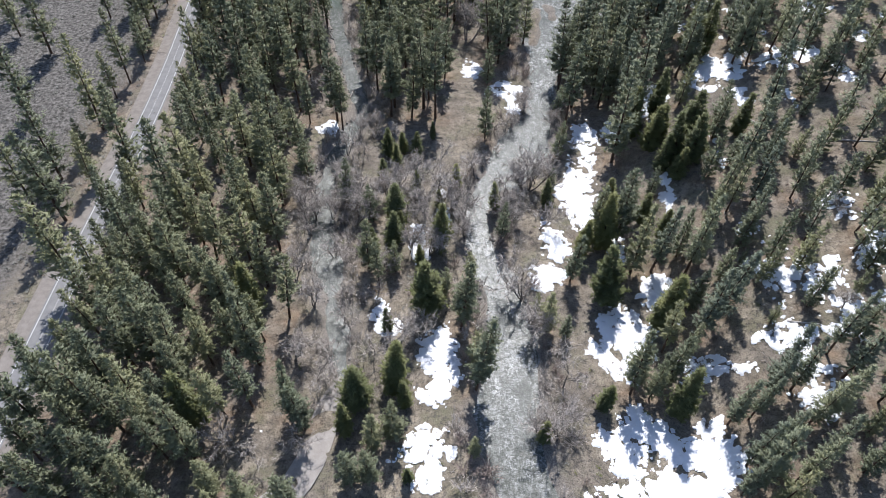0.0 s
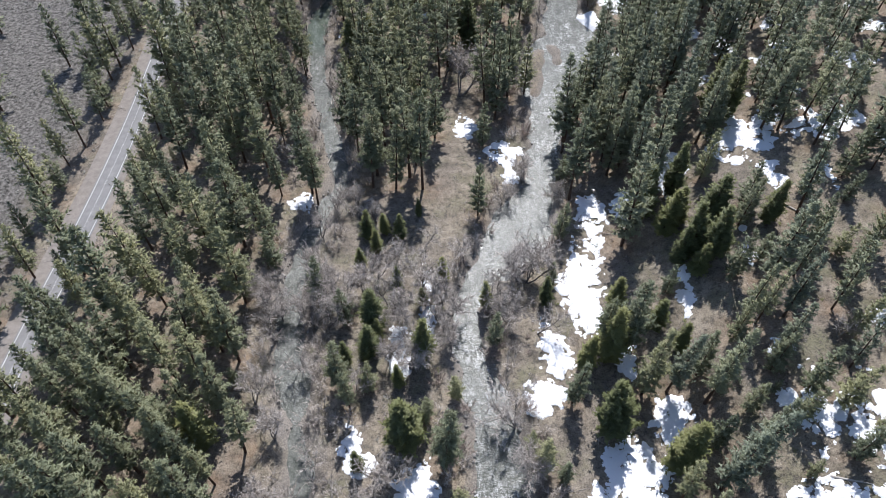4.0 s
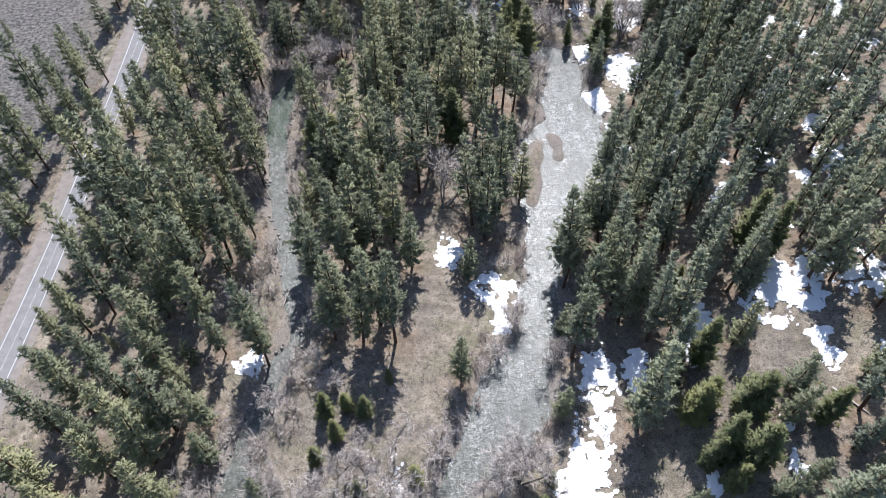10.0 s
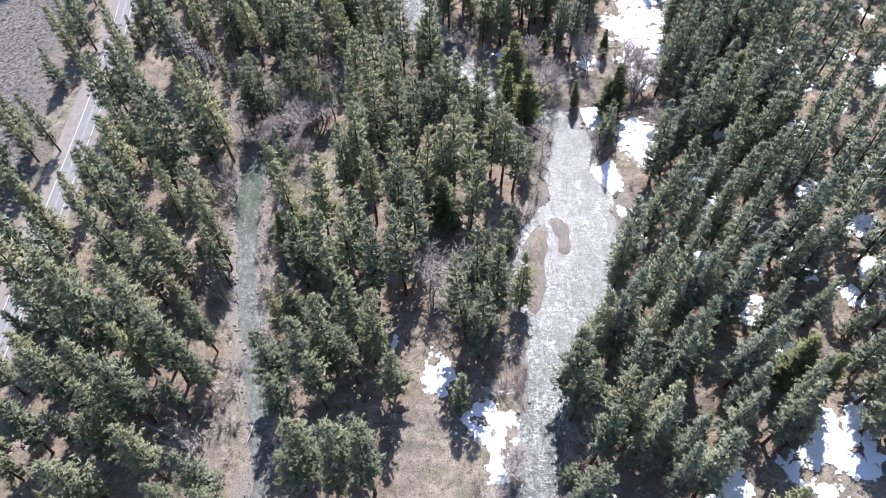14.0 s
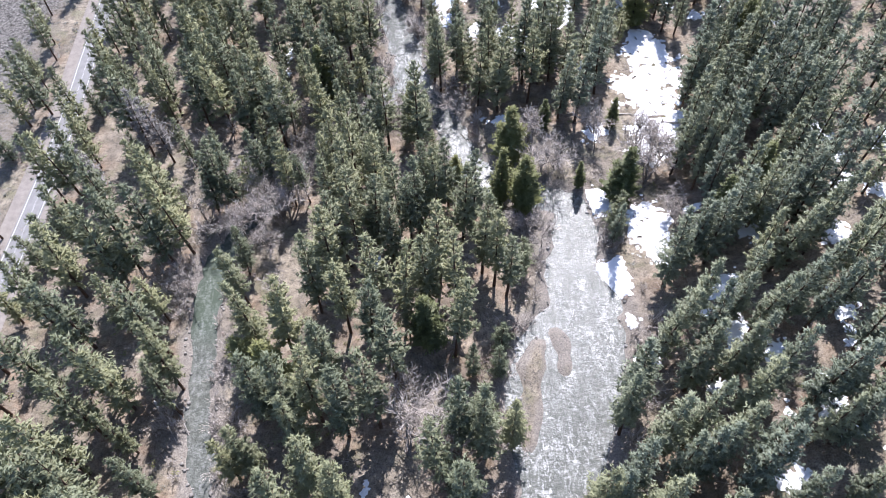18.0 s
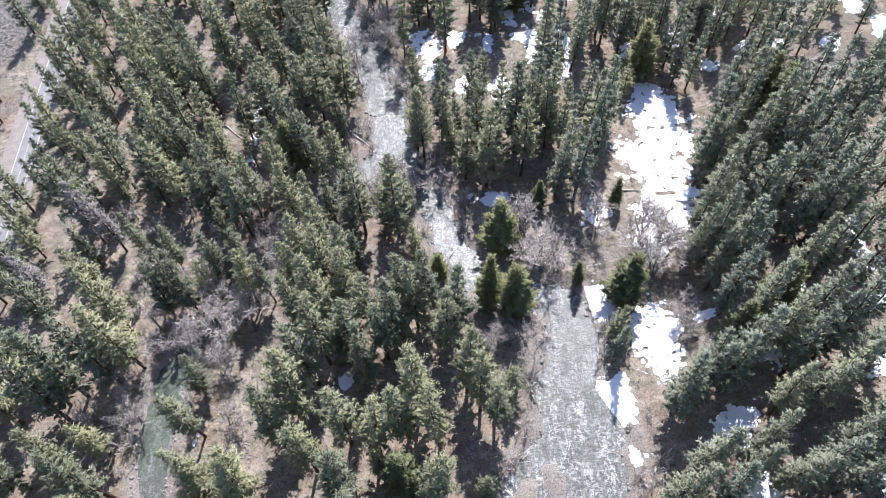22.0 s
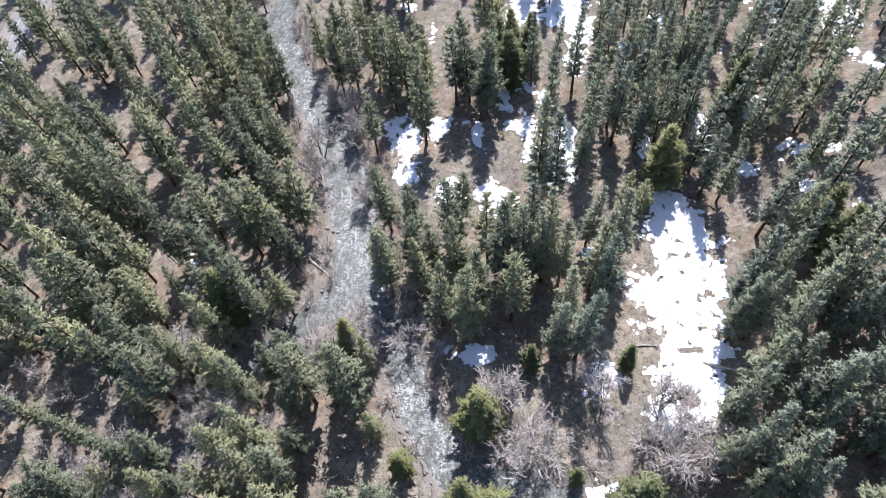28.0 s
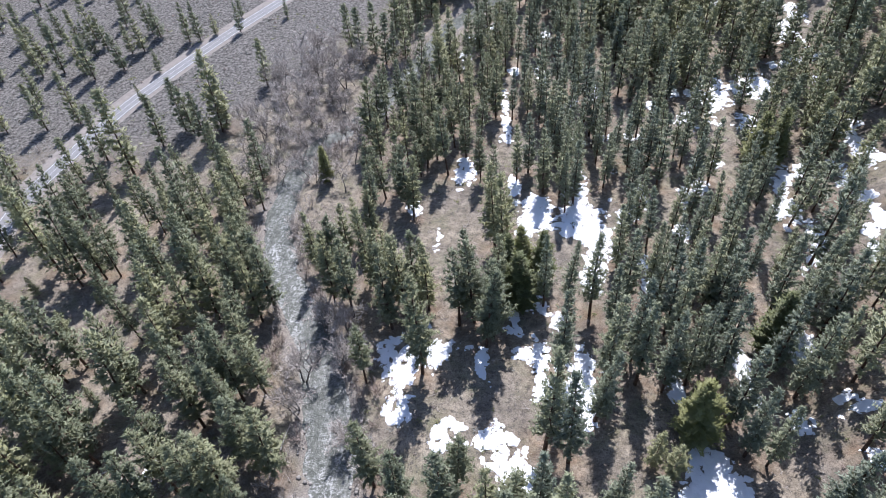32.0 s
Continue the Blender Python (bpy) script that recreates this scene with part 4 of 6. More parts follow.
snow([(80.2, 63.1, 2.4, 5.7), (80.4, 75.7, 4.1, 3.2), (83.6, 61, 1.9, 2.1), (88.5, 89.1, 3.3, 5.3), (94.2, 79.8, 1.6, 3.3), (94.4, 72.4, 2, 4.7), (-1.1, 113.8, 1.8, 5), (6.3, 128.4, 1.3, 5.5), (36, 112.6, 3.3, 9), (44.8, 132.8, 4.1, 10.5), (45.1, 125, 3.5, 5.5), (52.2, 111.1, 1.8, 3.9), (67.3, 121.8, 1.1, 3.3), (68.6, 130.4, 0.6, 3.3), (82.6, 133.5, 0.8, 2), (82.7, 92.5, 2.8, 9), (94.1, 91.1, 1.7, 5.4), (102, 87.4, 2.1, 7.2), (105, 100.3, 2.3, 8), (105.3, 104, 1.1, 5.2), (-29.3, 163.8, 2.4, 2.8), (-27.5, 167, 1.7, 1.6), (31.1, 183.5, 4.8, 3.2), (31.2, 174.2, 1.8, 3)])
snow([(31.7, 182.6, 4.4, 3.4), (31.7, 172.4, 1.8, 1.9), (36.4, 178.6, 1.9, 2.5), (51.4, 152.5, 3, 9.4), (60.4, 157.9, 2, 5.7), (72, 161.1, 1.7, 4.1), (73.8, 168.3, 2.7, 3.9), (74.4, 163.7, 2.7, 3.6), (83.4, 162.1, 2.8, 1.4), (83.4, 140.3, 1.1, 2.5), (86.9, 171.2, 4.4, 3.2), (88.6, 162.7, 3.7, 3), (89.1, 167.9, 1.4, 3.3), (90.3, 170, 4.9, 3.3), (92.5, 166.8, 1.2, 2.4), (95.9, 169.8, 1, 3.3), (95.6, 158, 2.7, 1.2), (110, 168.4, 1.7, 4.5), (9.1, 204, 0.9, 2.9), (18, 192.9, 2.4, 2.9), (18.4, 194, 2.4, 4.1), (72, 230.1, 2.3, 1.6), (92.2, 181.6, 1.2, 6.9), (114.2, 204.8, 3.1, 4)])
snow([(118.4, 169.5, 2.8, 4), (128.4, 192.4, 3.7, 4.4), (-23.3, 249, 0.8, 1.8), (-1.4, 270, 1.8, 1.3), (8.6, 259.2, 1.4, 1.8), (66.1, 275.3, 2.6, 3.2), (65.5, 255.2, 3.6, 4.3), (66.7, 277.2, 2.1, 3.3), (68, 277.4, 2.3, 4.1), (68.3, 275.8, 2.3, 3.6), (68.6, 255.4, 3.6, 4.3), (68.9, 256.5, 2.9, 3.5), (69.8, 250.3, 2, 3.1), (69.9, 240.5, 1.5, 1.8), (76.8, 265.4, 3, 3.8), (79.1, 265.7, 4, 7.3), (79.8, 260.4, 3.2, 3.4), (80.5, 269.2, 3.3, 4.6), (97.3, 267.7, 2.4, 2.7), (98.2, 270.3, 2.3, 2.4), (108.5, 231.7, 1, 5.4), (110.1, 231, 1.5, 3.6), (29.8, 279.9, 0.2, 0.2), (42.3, 309.8, 4.1, 1.4)])
snow([(68.6, 281.1, 2, 1.3), (70.2, 305, 1.9, 2.7), (70.6, 304.3, 2.4, 3.8), (83.1, 294.9, 3, 2.6), (84.3, 298.9, 2.4, 3.3), (86.9, 297, 2.3, 1.8), (88.3, 304, 4.7, 9.6), (89.5, 322.2, 5.9, 12.1), (89.9, 307.4, 5.5, 9.2), (90.5, 319.8, 3, 4.3), (91.1, 308.4, 5.6, 4.5), (93.1, 302.3, 1.9, 3.4), (94, 307.9, 2.7, 2.5), (95.6, 318, 2.6, 4.9), (-22.8, 337.5, 1.1, 6.8), (28.2, 362.2, 2.7, 5.8), (28.5, 361, 1.8, 4.9), (40.6, 355.2, 2.4, 1.6), (41.8, 355.9, 2.9, 1.3), (46.6, 352.8, 3.3, 1.8), (49.1, 352.1, 2.8, 3.2), (51.1, 347.6, 1.7, 2.6), (51.1, 350.5, 1.8, 3.4), (51.6, 349.1, 4.8, 4.1)])
snow([(54.8, 345.2, 4.2, 3.4), (66.9, 362.5, 2.6, 4.8), (92, 338.4, 2.6, 7.5), (92.6, 346.4, 3.2, 3.5), (94.3, 326.3, 6.6, 6.3), (94.7, 339.8, 6, 6.8), (95.3, 328.5, 3.5, 5.2), (112.8, 357.8, 1.7, 1.9), (129.5, 355.6, 2, 2), (129.5, 336.4, 1.4, 2.2), (26.9, 373.4, 4.6, 6.2), (27.2, 373, 3.8, 4.7), (28.3, 366.9, 2.8, 9.4), (35.9, 373, 2.3, 3.9), (37.1, 374.6, 3.3, 1.9), (37.6, 377, 4, 3.4), (60.1, 388.9, 1.9, 2.4), (60.2, 370.6, 1.5, 4.4), (60.8, 370.8, 2.6, 5.2), (69.4, 365.7, 3.2, 7.2), (70, 372.1, 1.7, 4.1), (75, 400.8, 1.9, 4.4), (77, 401.9, 2.3, 3), (89.4, 398.8, 1.6, 6.4)])
snow([(89.8, 366.2, 2, 3.5), (90.1, 366.1, 1.6, 3.6), (106, 371.2, 1.2, 5.2), (106, 373.3, 1.5, 3.5), (116.5, 400.3, 1.8, 1.9), (118.5, 376.4, 1.5, 4.3), (119.8, 375.8, 1.8, 2.3), (120.9, 378.7, 1.7, 2.9), (131.9, 401.6, 1.3, 7.1), (40.7, 444.3, 2.5, 5), (56.2, 438.4, 1.7, 9.7), (60, 421.1, 2.4, 4.9), (62.2, 423, 5.1, 6.2), (72.7, 434, 3.3, 2.6), (74.7, 420.5, 4.7, 7.1), (75.8, 414.5, 3.4, 9.2), (77, 412.6, 4.2, 7.7), (105.3, 433.3, 1.6, 4.7), (129.2, 418.4, 1.2, 5.6), (132.4, 426.2, 2, 8.9), (134.4, 409.6, 1.6, 7.6), (134.8, 447.2, 2.2, 5.3), (135.1, 440.2, 1.4, 5.1), (140.7, 440.5, 2, 3)])
snow([(143.8, 398.2, 1.3, 12.6), (148.3, 415.4, 1.6, 15.3), (54.4, 476.4, 1.2, 10.4), (87.9, 462, 1.4, 2.5), (121.7, 485.8, 5.7, 3.7), (125.9, 483.1, 6.3, 7.3), (131, 470.6, 2.2, 4), (134, 465, 1.7, 6.5), (134.4, 454.3, 1.5, 6.1), (141, 490.3, 5.2, 6.2), (155.7, 446.5, 2, 17.6), (157.8, 458.4, 1.4, 5.9), (-151.5, 528.5, 2.4, 1.7), (68.2, 497.8, 1.3, 5.5), (161.7, 519.9, 1.6, 9.7), (-143.5, 542.9, 2.7, 1.8), (-138.4, 551.5, 2.2, 1.8), (167.6, 534, 1.7, 7.2)])

rng = random.Random(11)


class Spacing:
    """Keeps trees a least distance apart."""

    def __init__(self, cell=8.0):
        self.cell, self.cells = cell, {}

    def add(self, x, y):
        self.cells.setdefault((int(x // self.cell), int(y // self.cell)), []).append((x, y))

    def free(self, x, y, d):
        i, j = int(x // self.cell), int(y // self.cell)
        return all((a - x) ** 2 + (b - y) ** 2 >= d * d for p in (i - 1, i, i + 1) for q in (j - 1, j, j + 1) for a, b in self.cells.get((p, q), ()))


snow([(92, 170, 6.5, 4.5), (85, 166, 2.5, 4), (100, 175, 5, 3), (72, 163, 2.2, 4.5), (106, 170, 3, 3.5)])
for k in ("pine", "cedar"):                           # the open snow on the slope
    PLAN[k] = [t for t in PLAN[k] if not (82 < t[0] < 106 and 148 < t[1] < 169)]

stand = Spacing()
for k in ("pine", "cedar", "bare"):
    for x, y, h in PLAN[k]:
        stand.add(x, y)


MAIN_SNOW = list(PLAN["snow"])


def snow_field(px, py, rows=None):
    out = np.full(px.shape, -9.0)
    for x, y, a, b in rows or PLAN["snow"]:
        a, b = max(a, 0.8), max(b, 0.8)
        near = (np.abs(px - x) < 2 * a + 3) & (np.abs(py - y) < 2 * b + 3)
        d = np.hypot((px[near] - x) / a, (py[near] - y) / b)
        out[near] = np.maximum(out[near], (1.25 - d) * min(1.0, 0.4 + 0.2 * min(a, b)))
    return out


for _ in range(70):
    PLAN["snow"].append((rng.uniform(82, 175), rng.uniform(150, 300), rng.uniform(0.8, 2.6), rng.uniform(1.2, 3.6)))
for _ in range(150):
    x, y = rng.uniform(25, 185), rng.uniform(330, 605)
    if math.sin(x * 0.07 + 1.0) * math.sin(y * 0.045) > -0.15:
        PLAN["snow"].append((x, y, rng.uniform(0.9, 2.2), rng.uniform(1.2, 4.0)))


def bank_gap(px, py):
    """How far points lie from the nearest water's edge."""
    return np.minimum(away(px, py, river_line), away(px, py, side_line))


# the close woods between and behind the trees told apart above
def fill(x0, x1, y0, y1, tries, gap, low, high):
    spots = np.array([(rng.uniform(x0, x1), rng.uniform(y0, y1)) for _ in range(tries)])
    a, b = spots.T
    good = (bank_gap(a, b) > np.where(b > 480, 8, 4)) & ((b < 430) | (a > 10) | (a < -60)) & ((b < 430) | (lattice(a, b, 15, 91) > 0.34)) & (away(a, b, road_mid) > 8) & (((a > 78) & (b < 137)) | (snow_field(a, b) < -0.5) & (snow_field(a, b + 9) < 0.1)) & ~((a > 64) & (a < 106) & (b > 128) & (b < 190)) & ~((a > 66) & (a < 104) & (b > 298) & (b < 362)) & ~((a > 90) & (a < 124) & (b > 332) & (b < 374))
    for ahead in (0, 6, 12):
        good &= (b < 137) | (snow_field(a, b + ahead, MAIN_SNOW) < -0.1)
    good &= (b < 400) | (snow_field(a, b + 18, MAIN_SNOW) < -0.2)
    for x, y in spots[good]:
        if stand.free(x, y, gap):
            stand.add(x, y)
            PLAN["pine"].append((round(float(x), 1), round(float(y), 1), rng.uniform(low, high)))


fill(84, 190, 190, 325, 1300, 6.0, 17, 25)
fill(112, 200, 325, 430, 420, 7.0, 17, 25)
fill(62, 210, 430, 610, 2600, 5.3, 18, 27)
fill(10, 70, 440, 610, 1200, 5.4, 18, 26)
fill(62, 210, 362, 430, 420, 7.0, 16, 24)
fill(-74, -14, 210, 470, 230, 7.5, 15, 24)
fill(-82, -38, 50, 118, 300, 5.0, 19, 27)
fill(-68, -32, 36, 210, 340, 6.0, 17, 24)
fill(76, 180, 40, 190, 1200, 5.6, 13, 22)
fill(-210, -110, 500, 620, 90, 11, 13, 18)
for _ in range(110):
    x, y = rng.uniform(78, 150), rng.uniform(122, 210)
    if not (82 < x < 106 and 148 < y < 169) and stand.free(x, y, 6.0) and snow_field(np.array([x]), np.array([y]))[0] < -0.4:
        stand.add(x, y)
        PLAN["pine"].append((round(x, 1), round(y, 1), rng.uniform(9, 22)))
# open ground in the woods
CLEARINGS = [(90, 354, 7, 9), (112, 346, 7, 9), (122, 359, 4, 7), (-52, 272, 4, 7), (-63, 298, 4, 8), (-65, 320, 4, 7)]
PLAN["pine"] = [t for t in PLAN["pine"] if all(((t[0] - x) / a) ** 2 + ((t[1] - y) / b) ** 2 > 1 for x, y, a, b in CLEARINGS)]
loose = [t for t in PLAN["pine"] if 88 < t[0] < 134 and 326 < t[1] < 364]       # the thinner wood at the foot of the slope
PLAN["pine"] = [t for t in PLAN["pine"] if t not in loose] + loose[::2]
fill(-78, -34, 40, 210, 150, 5.0, 5, 11)
fill(-78, -34, 210, 440, 120, 6.0, 5, 10)
fill(70, 150, 40, 132, 120, 5.0, 5, 12)
for _ in range(360):
    y = rng.uniform(130, 450)
    x = float(np.interp(y, road_mid[:, 1], road_mid[:, 0])) + rng.choice((rng.uniform(6.8, 13), rng.uniform(6.8, 13), rng.uniform(-14, -9)))
    if stand.free(x, y, 5.5 + 4.5 * (math.sin(y * 0.09) > 0.2)):
        stand.add(x, y)
        PLAN["pine"].append((round(x, 1), round(y, 1), rng.uniform(12, 22)))
grove = random.Random(19)
for _ in range(95):                                   # the leafless grove up the river
    x, y = grove.uniform(-34, 9), grove.uniform(436, 528)
    if stand.free(x, y, 3.2) and x < 8 - 0.1 * (y - 465):
        stand.add(x, y)
        PLAN["bare"].append((round(x, 1), round(y, 1), grove.uniform(7, 12)))
FAR = []


def fill_far(x0, x1, y0, y1, tries, gap):
    for _ in range(tries):
        x, y = rng.uniform(x0, x1), rng.uniform(y0, y1)
        if stand.free(x, y, gap):
            stand.add(x, y)
            FAR.append((x, y, rng.uniform(17, 27)))


fill_far(182, 330, -60, 760, 350, 12)
fill_far(-90, 182, 605, 760, 120, 12)
fill_far(30, 182, -90, 30, 75, 12)
fill_far(-90, 2, -90, 26, 55, 12)
fill_far(-320, -130, -60, 430, 65, 12)
fill_far(-320, -150, 430, 760, 100, 12)

# ---- ground ----
def axis(pieces, far):
    out = []
    for a, b, s in pieces:
        out += list(np.arange(a, b, s))
    out.append(pieces[-1][1])
    while out[-1] < far:
        out.append(out[-1] + max(8.0, 0.25 * (out[-1] - pieces[-1][1])))
    first, left = out[0], []
    while first > -far:
        first -= max(8.0, 0.25 * (out[0] - first))
        left.append(first)
    return np.array(left[::-1] + out)


gx = axis([(-210, -60, 3.0), (-60, 110, 1.25), (110, 210, 3.0)], 4200)
gy = axis([(-20, 20, 4.0), (20, 460, 1.25), (460, 620, 2.0)], 4200)
GX, GY = np.meshgrid(gx, gy)
px, py = GX.ravel(), GY.ravel()
pz = land(px, py)
nx = len(gx)
idx = np.arange(len(px)).reshape(len(gy), nx)
quads = np.stack([idx[:-1, :-1], idx[:-1, 1:], idx[1:, 1:], idx[1:, :-1]], -1).reshape(-1, 4)
ground = link_mesh("ground", np.stack([px, py, pz], 1).tolist(), quads.tolist(), GROUND, smooth=True)
tagged(ground, "dry tan forest floor of grass, dirt and pine litter", "ground", kind="structure")
duff = np.zeros(len(px))
for x, y, h in PLAN["pine"]:
    i0, i1 = np.searchsorted(gx, (x - 9, x + 9))
    j0, j1 = np.searchsorted(gy, (y - 9, y + 9))
    d2 = (GX[j0:j1, i0:i1] - x) ** 2 + (GY[j0:j1, i0:i1] - y) ** 2
    block = idx[j0:j1, i0:i1].ravel()
    duff[block] = np.maximum(duff[block], 0.85 * np.exp(-d2.ravel() / (0.17 * h) ** 2))
float_attr(ground, "duff", duff)
road_x = np.interp(py, road_mid[:, 1], road_mid[:, 0])
soft = 14 * (lattice(px, py, 16, 31) - 0.5)
sage = np.maximum(step(6, 22, road_x - px + soft), step(-6, 14, (py - 470) * 0.6 - (px + 42) + soft) * step(440, 470, py))
float_attr(ground, "sage", sage)
near = (px > -80) & (px < 130) & (py > -80) & (py < 660)
bank = np.full(len(px), 99.0)
bank[near] = np.minimum(away(px[near], py[near], river_line), away(px[near], py[near], side_line))
bank[near] = np.maximum(bank[near], -2.0 * np.minimum(away(px[near], py[near], bar_line), away(px[near], py[near], islet_line)))
float_attr(ground, "gravel", 1 - step(0.5, 4.0, bank + 4 * (lattice(px, py, 4, 33) - 0.5)))

# ---- water: one sheet in the channels ----
wx, wy = np.meshgrid(np.arange(-60, 100, 2.0), np.arange(-60, 632, 2.0))
ax, ay = wx.ravel(), wy.ravel()
d_main, d_side = away(ax, ay, river_line), away(ax, ay, side_line)
wet = (np.minimum(d_main, d_side) < 5).reshape(wx.shape)
widx = np.arange(len(ax)).reshape(wx.shape)
cells = wet[:-1, :-1] & wet[:-1, 1:] & wet[1:, 1:] & wet[1:, :-1]
wq = np.stack([widx[:-1, :-1], widx[:-1, 1:], widx[1:, 1:], widx[1:, :-1]], -1)[cells]
used, inverse = np.unique(wq, return_inverse=True)
water = link_mesh("river_water", np.stack([ax[used], ay[used], np.full(len(used), WATER_Z)], 1).tolist(), inverse.reshape(-1, 4).tolist(), WATER)
tagged(water, "shallow clear river glittering over stones between the trees", "water", kind="structure")
uy, ux = ay[used], ax[used]
rapids = 0.24 + 0.22 * (uy < 150) + 0.5 * np.maximum.reduce([np.exp(-((uy - c) / w) ** 2) for c, w in ((77, 16), (116, 14), (192, 34), (240, 24), (297, 16), (343, 14), (402, 30))])
rapids = np.where(d_main[used] < 6, rapids, 0.25)
float_attr(water, "rapids", rapids)
pool = step(234, 246, uy) * (1 - step(264, 276, uy)) * (ux < -20)
float_attr(water, "pool", pool)


# ---- road ----
def ribbon(name, line, left, right, z, material, parent=None, start=None, end=None):
    keep = line if start is None else line[(line[:, 1] >= start) & (line[:, 1] <= end)]
    d = np.gradient(keep, axis=0)
    d /= np.linalg.norm(d, axis=1)[:, None]
    side = np.stack([d[:, 1], -d[:, 0]], 1)
    verts, faces = [], []
    for p, s in zip(keep, side):
        for off, drop in ((left, 0.12), (left + 0.06, 0), (right - 0.06, 0), (right, 0.12)):
            verts.append((p[0] + s[0] * off, p[1] + s[1] * off, z - drop))
    for i in range(len(keep) - 1):
        for k in range(3):
            a = 4 * i + k
            faces.append((a, a + 1, a + 5, a + 4))
    return link_mesh(name, verts, faces, material, parent)


shoulder = tagged(ribbon("gravel_shoulder", road_mid, -6.8, 5.0, 0.30, SHOULDER), "tan gravel shoulder along the paved road", "road shoulder", kind="structure")
road = tagged(ribbon("road", road_mid, -3.0, 3.0, 0.36, ASPHALT), "two-lane grey asphalt road with white edge lines", "road", kind="structure")
ribbon("edge_line", road_mid, -2.57, -2.33, 0.372, PAINT, road)
ribbon("edge_line", road_mid, 2.33, 2.57, 0.372, PAINT, road)
ribbon("centre_line", road_mid, -0.18, -0.04, 0.372, PAINT, road)
ribbon("centre_line", road_mid, 0.04, 0.18, 0.372, PAINT, road)
track_line = smooth_line([(-56.1, 34.2), (-36.1, 43.9), (-27, 51.8), (-23.7, 59.9), (-21.4, 68), (-17.3, 74)], 3)
track = ribbon("gravel_track", track_line, -3.2, 3.2, 0.32, PALE)
tagged(track, "pale gravel track between the trees", "track", kind="structure")

# ---- snow ----
CELL = 0.27
gx, gy = np.arange(-130, 190, CELL), np.arange(28, 610, CELL)
SX, SY = np.meshgrid(gx, gy)
sx, sy = SX.ravel(), SY.ravel()
field = np.full(SX.shape, -9.0)
for x, y, a, b in PLAN["snow"]:
    a, b = max(a, 0.8), max(b, 0.8)
    i0, i1 = np.searchsorted(gx, (x - 2 * a - 3, x + 2 * a + 3))
    j0, j1 = np.searchsorted(gy, (y - 2 * b - 3, y + 2 * b + 3))
    d = np.hypot((SX[j0:j1, i0:i1] - x) / a, (SY[j0:j1, i0:i1] - y) / b)
    field[j0:j1, i0:i1] = np.maximum(field[j0:j1, i0:i1], (1.25 - d) * min(1.0, 0.4 + 0.2 * min(a, b)))
for x, y, a, b in [(84.8, 333.5, 1.2, 3.5), (102.4, 323.5, 1.4, 4.3), (90.5, 309.6, 3.2, 0.7), (82.2, 310.5, 1.6, 3.6), (88.3, 299.4, 1.8, 2.1), (97.1, 304.2, 0.9, 2.7), (101.8, 340.6, 1.7, 3.3), (96.4, 323.5, 0.7, 0.8), (92.1, 328.6, 0.5, 0.6), (89.5, 321, 0.5, 0.5)]:           # bare ground within the large field
    i0, i1 = np.searchsorted(gx, (x - 2 * a, x + 2 * a))
    j0, j1 = np.searchsorted(gy, (y - 2 * b, y + 2 * b))
    d = np.hypot((SX[j0:j1, i0:i1] - x) / a, (SY[j0:j1, i0:i1] - y) / b)
    field[j0:j1, i0:i1] -= 1.5 * np.maximum(0, 1.5 - d)
field = field.ravel()
some = field > -1.5
rough = np.zeros(len(sx))
a, b = sx[some], sy[some]
a0, b0 = a, b
a, b = a + 2.2 * (lattice(a0, b0, 1.6, 46) - 0.5) + 0.9 * (lattice(a0, b0, 0.6, 47) - 0.5), b + 2.2 * (lattice(a0, b0, 1.6, 48) - 0.5) + 0.9 * (lattice(a0, b0, 0.6, 49) - 0.5)
rough[some] = (1.25 * (lattice(a, b, 5.0, 41) - 0.5) + 0.7 * (lattice(a, b, 2.2, 42) - 0.5) + 0.55 * (lattice(a, b, 1.1, 43) - 0.5) + 0.75 * (lattice(a, b, 0.55, 44) - 0.5) - 1.1 * step(0.74, 0.9, lattice(a, b, 1.7, 45))) * (1 + 0.9 * step(70, 85, a) * (1 - step(115, 150, b)) - 0.25 * step(76, 84, a) * step(305, 315, b) * (1 - step(346, 354, b)))
value = np.where(some, field + rough, -9)
value[some] = np.where(bank_gap(a0, b0) > 0.6, value[some], -9)
V = value.reshape(SX.shape)
slope_y, slope_x = np.gradient(np.maximum(V, -1.5), CELL)
cell_on = (V[:-1, :-1] > 0) & (V[:-1, 1:] > 0) & (V[1:, 1:] > 0) & (V[1:, :-1] > 0)
mark = np.zeros(cell_on.shape, int)
groups = []
for j, i in zip(*np.nonzero(cell_on)):
    if mark[j, i]:
        continue
    groups.append([])
    todo = [(j, i)]
    mark[j, i] = len(groups)
    while todo:
        q, p = todo.pop()
        groups[-1].append((q, p))
        for u, v in ((q + 1, p), (q - 1, p), (q, p + 1), (q, p - 1)):
            if 0 <= u < cell_on.shape[0] and 0 <= v < cell_on.shape[1] and cell_on[u, v] and not mark[u, v]:
                mark[u, v] = len(groups)
                todo.append((u, v))


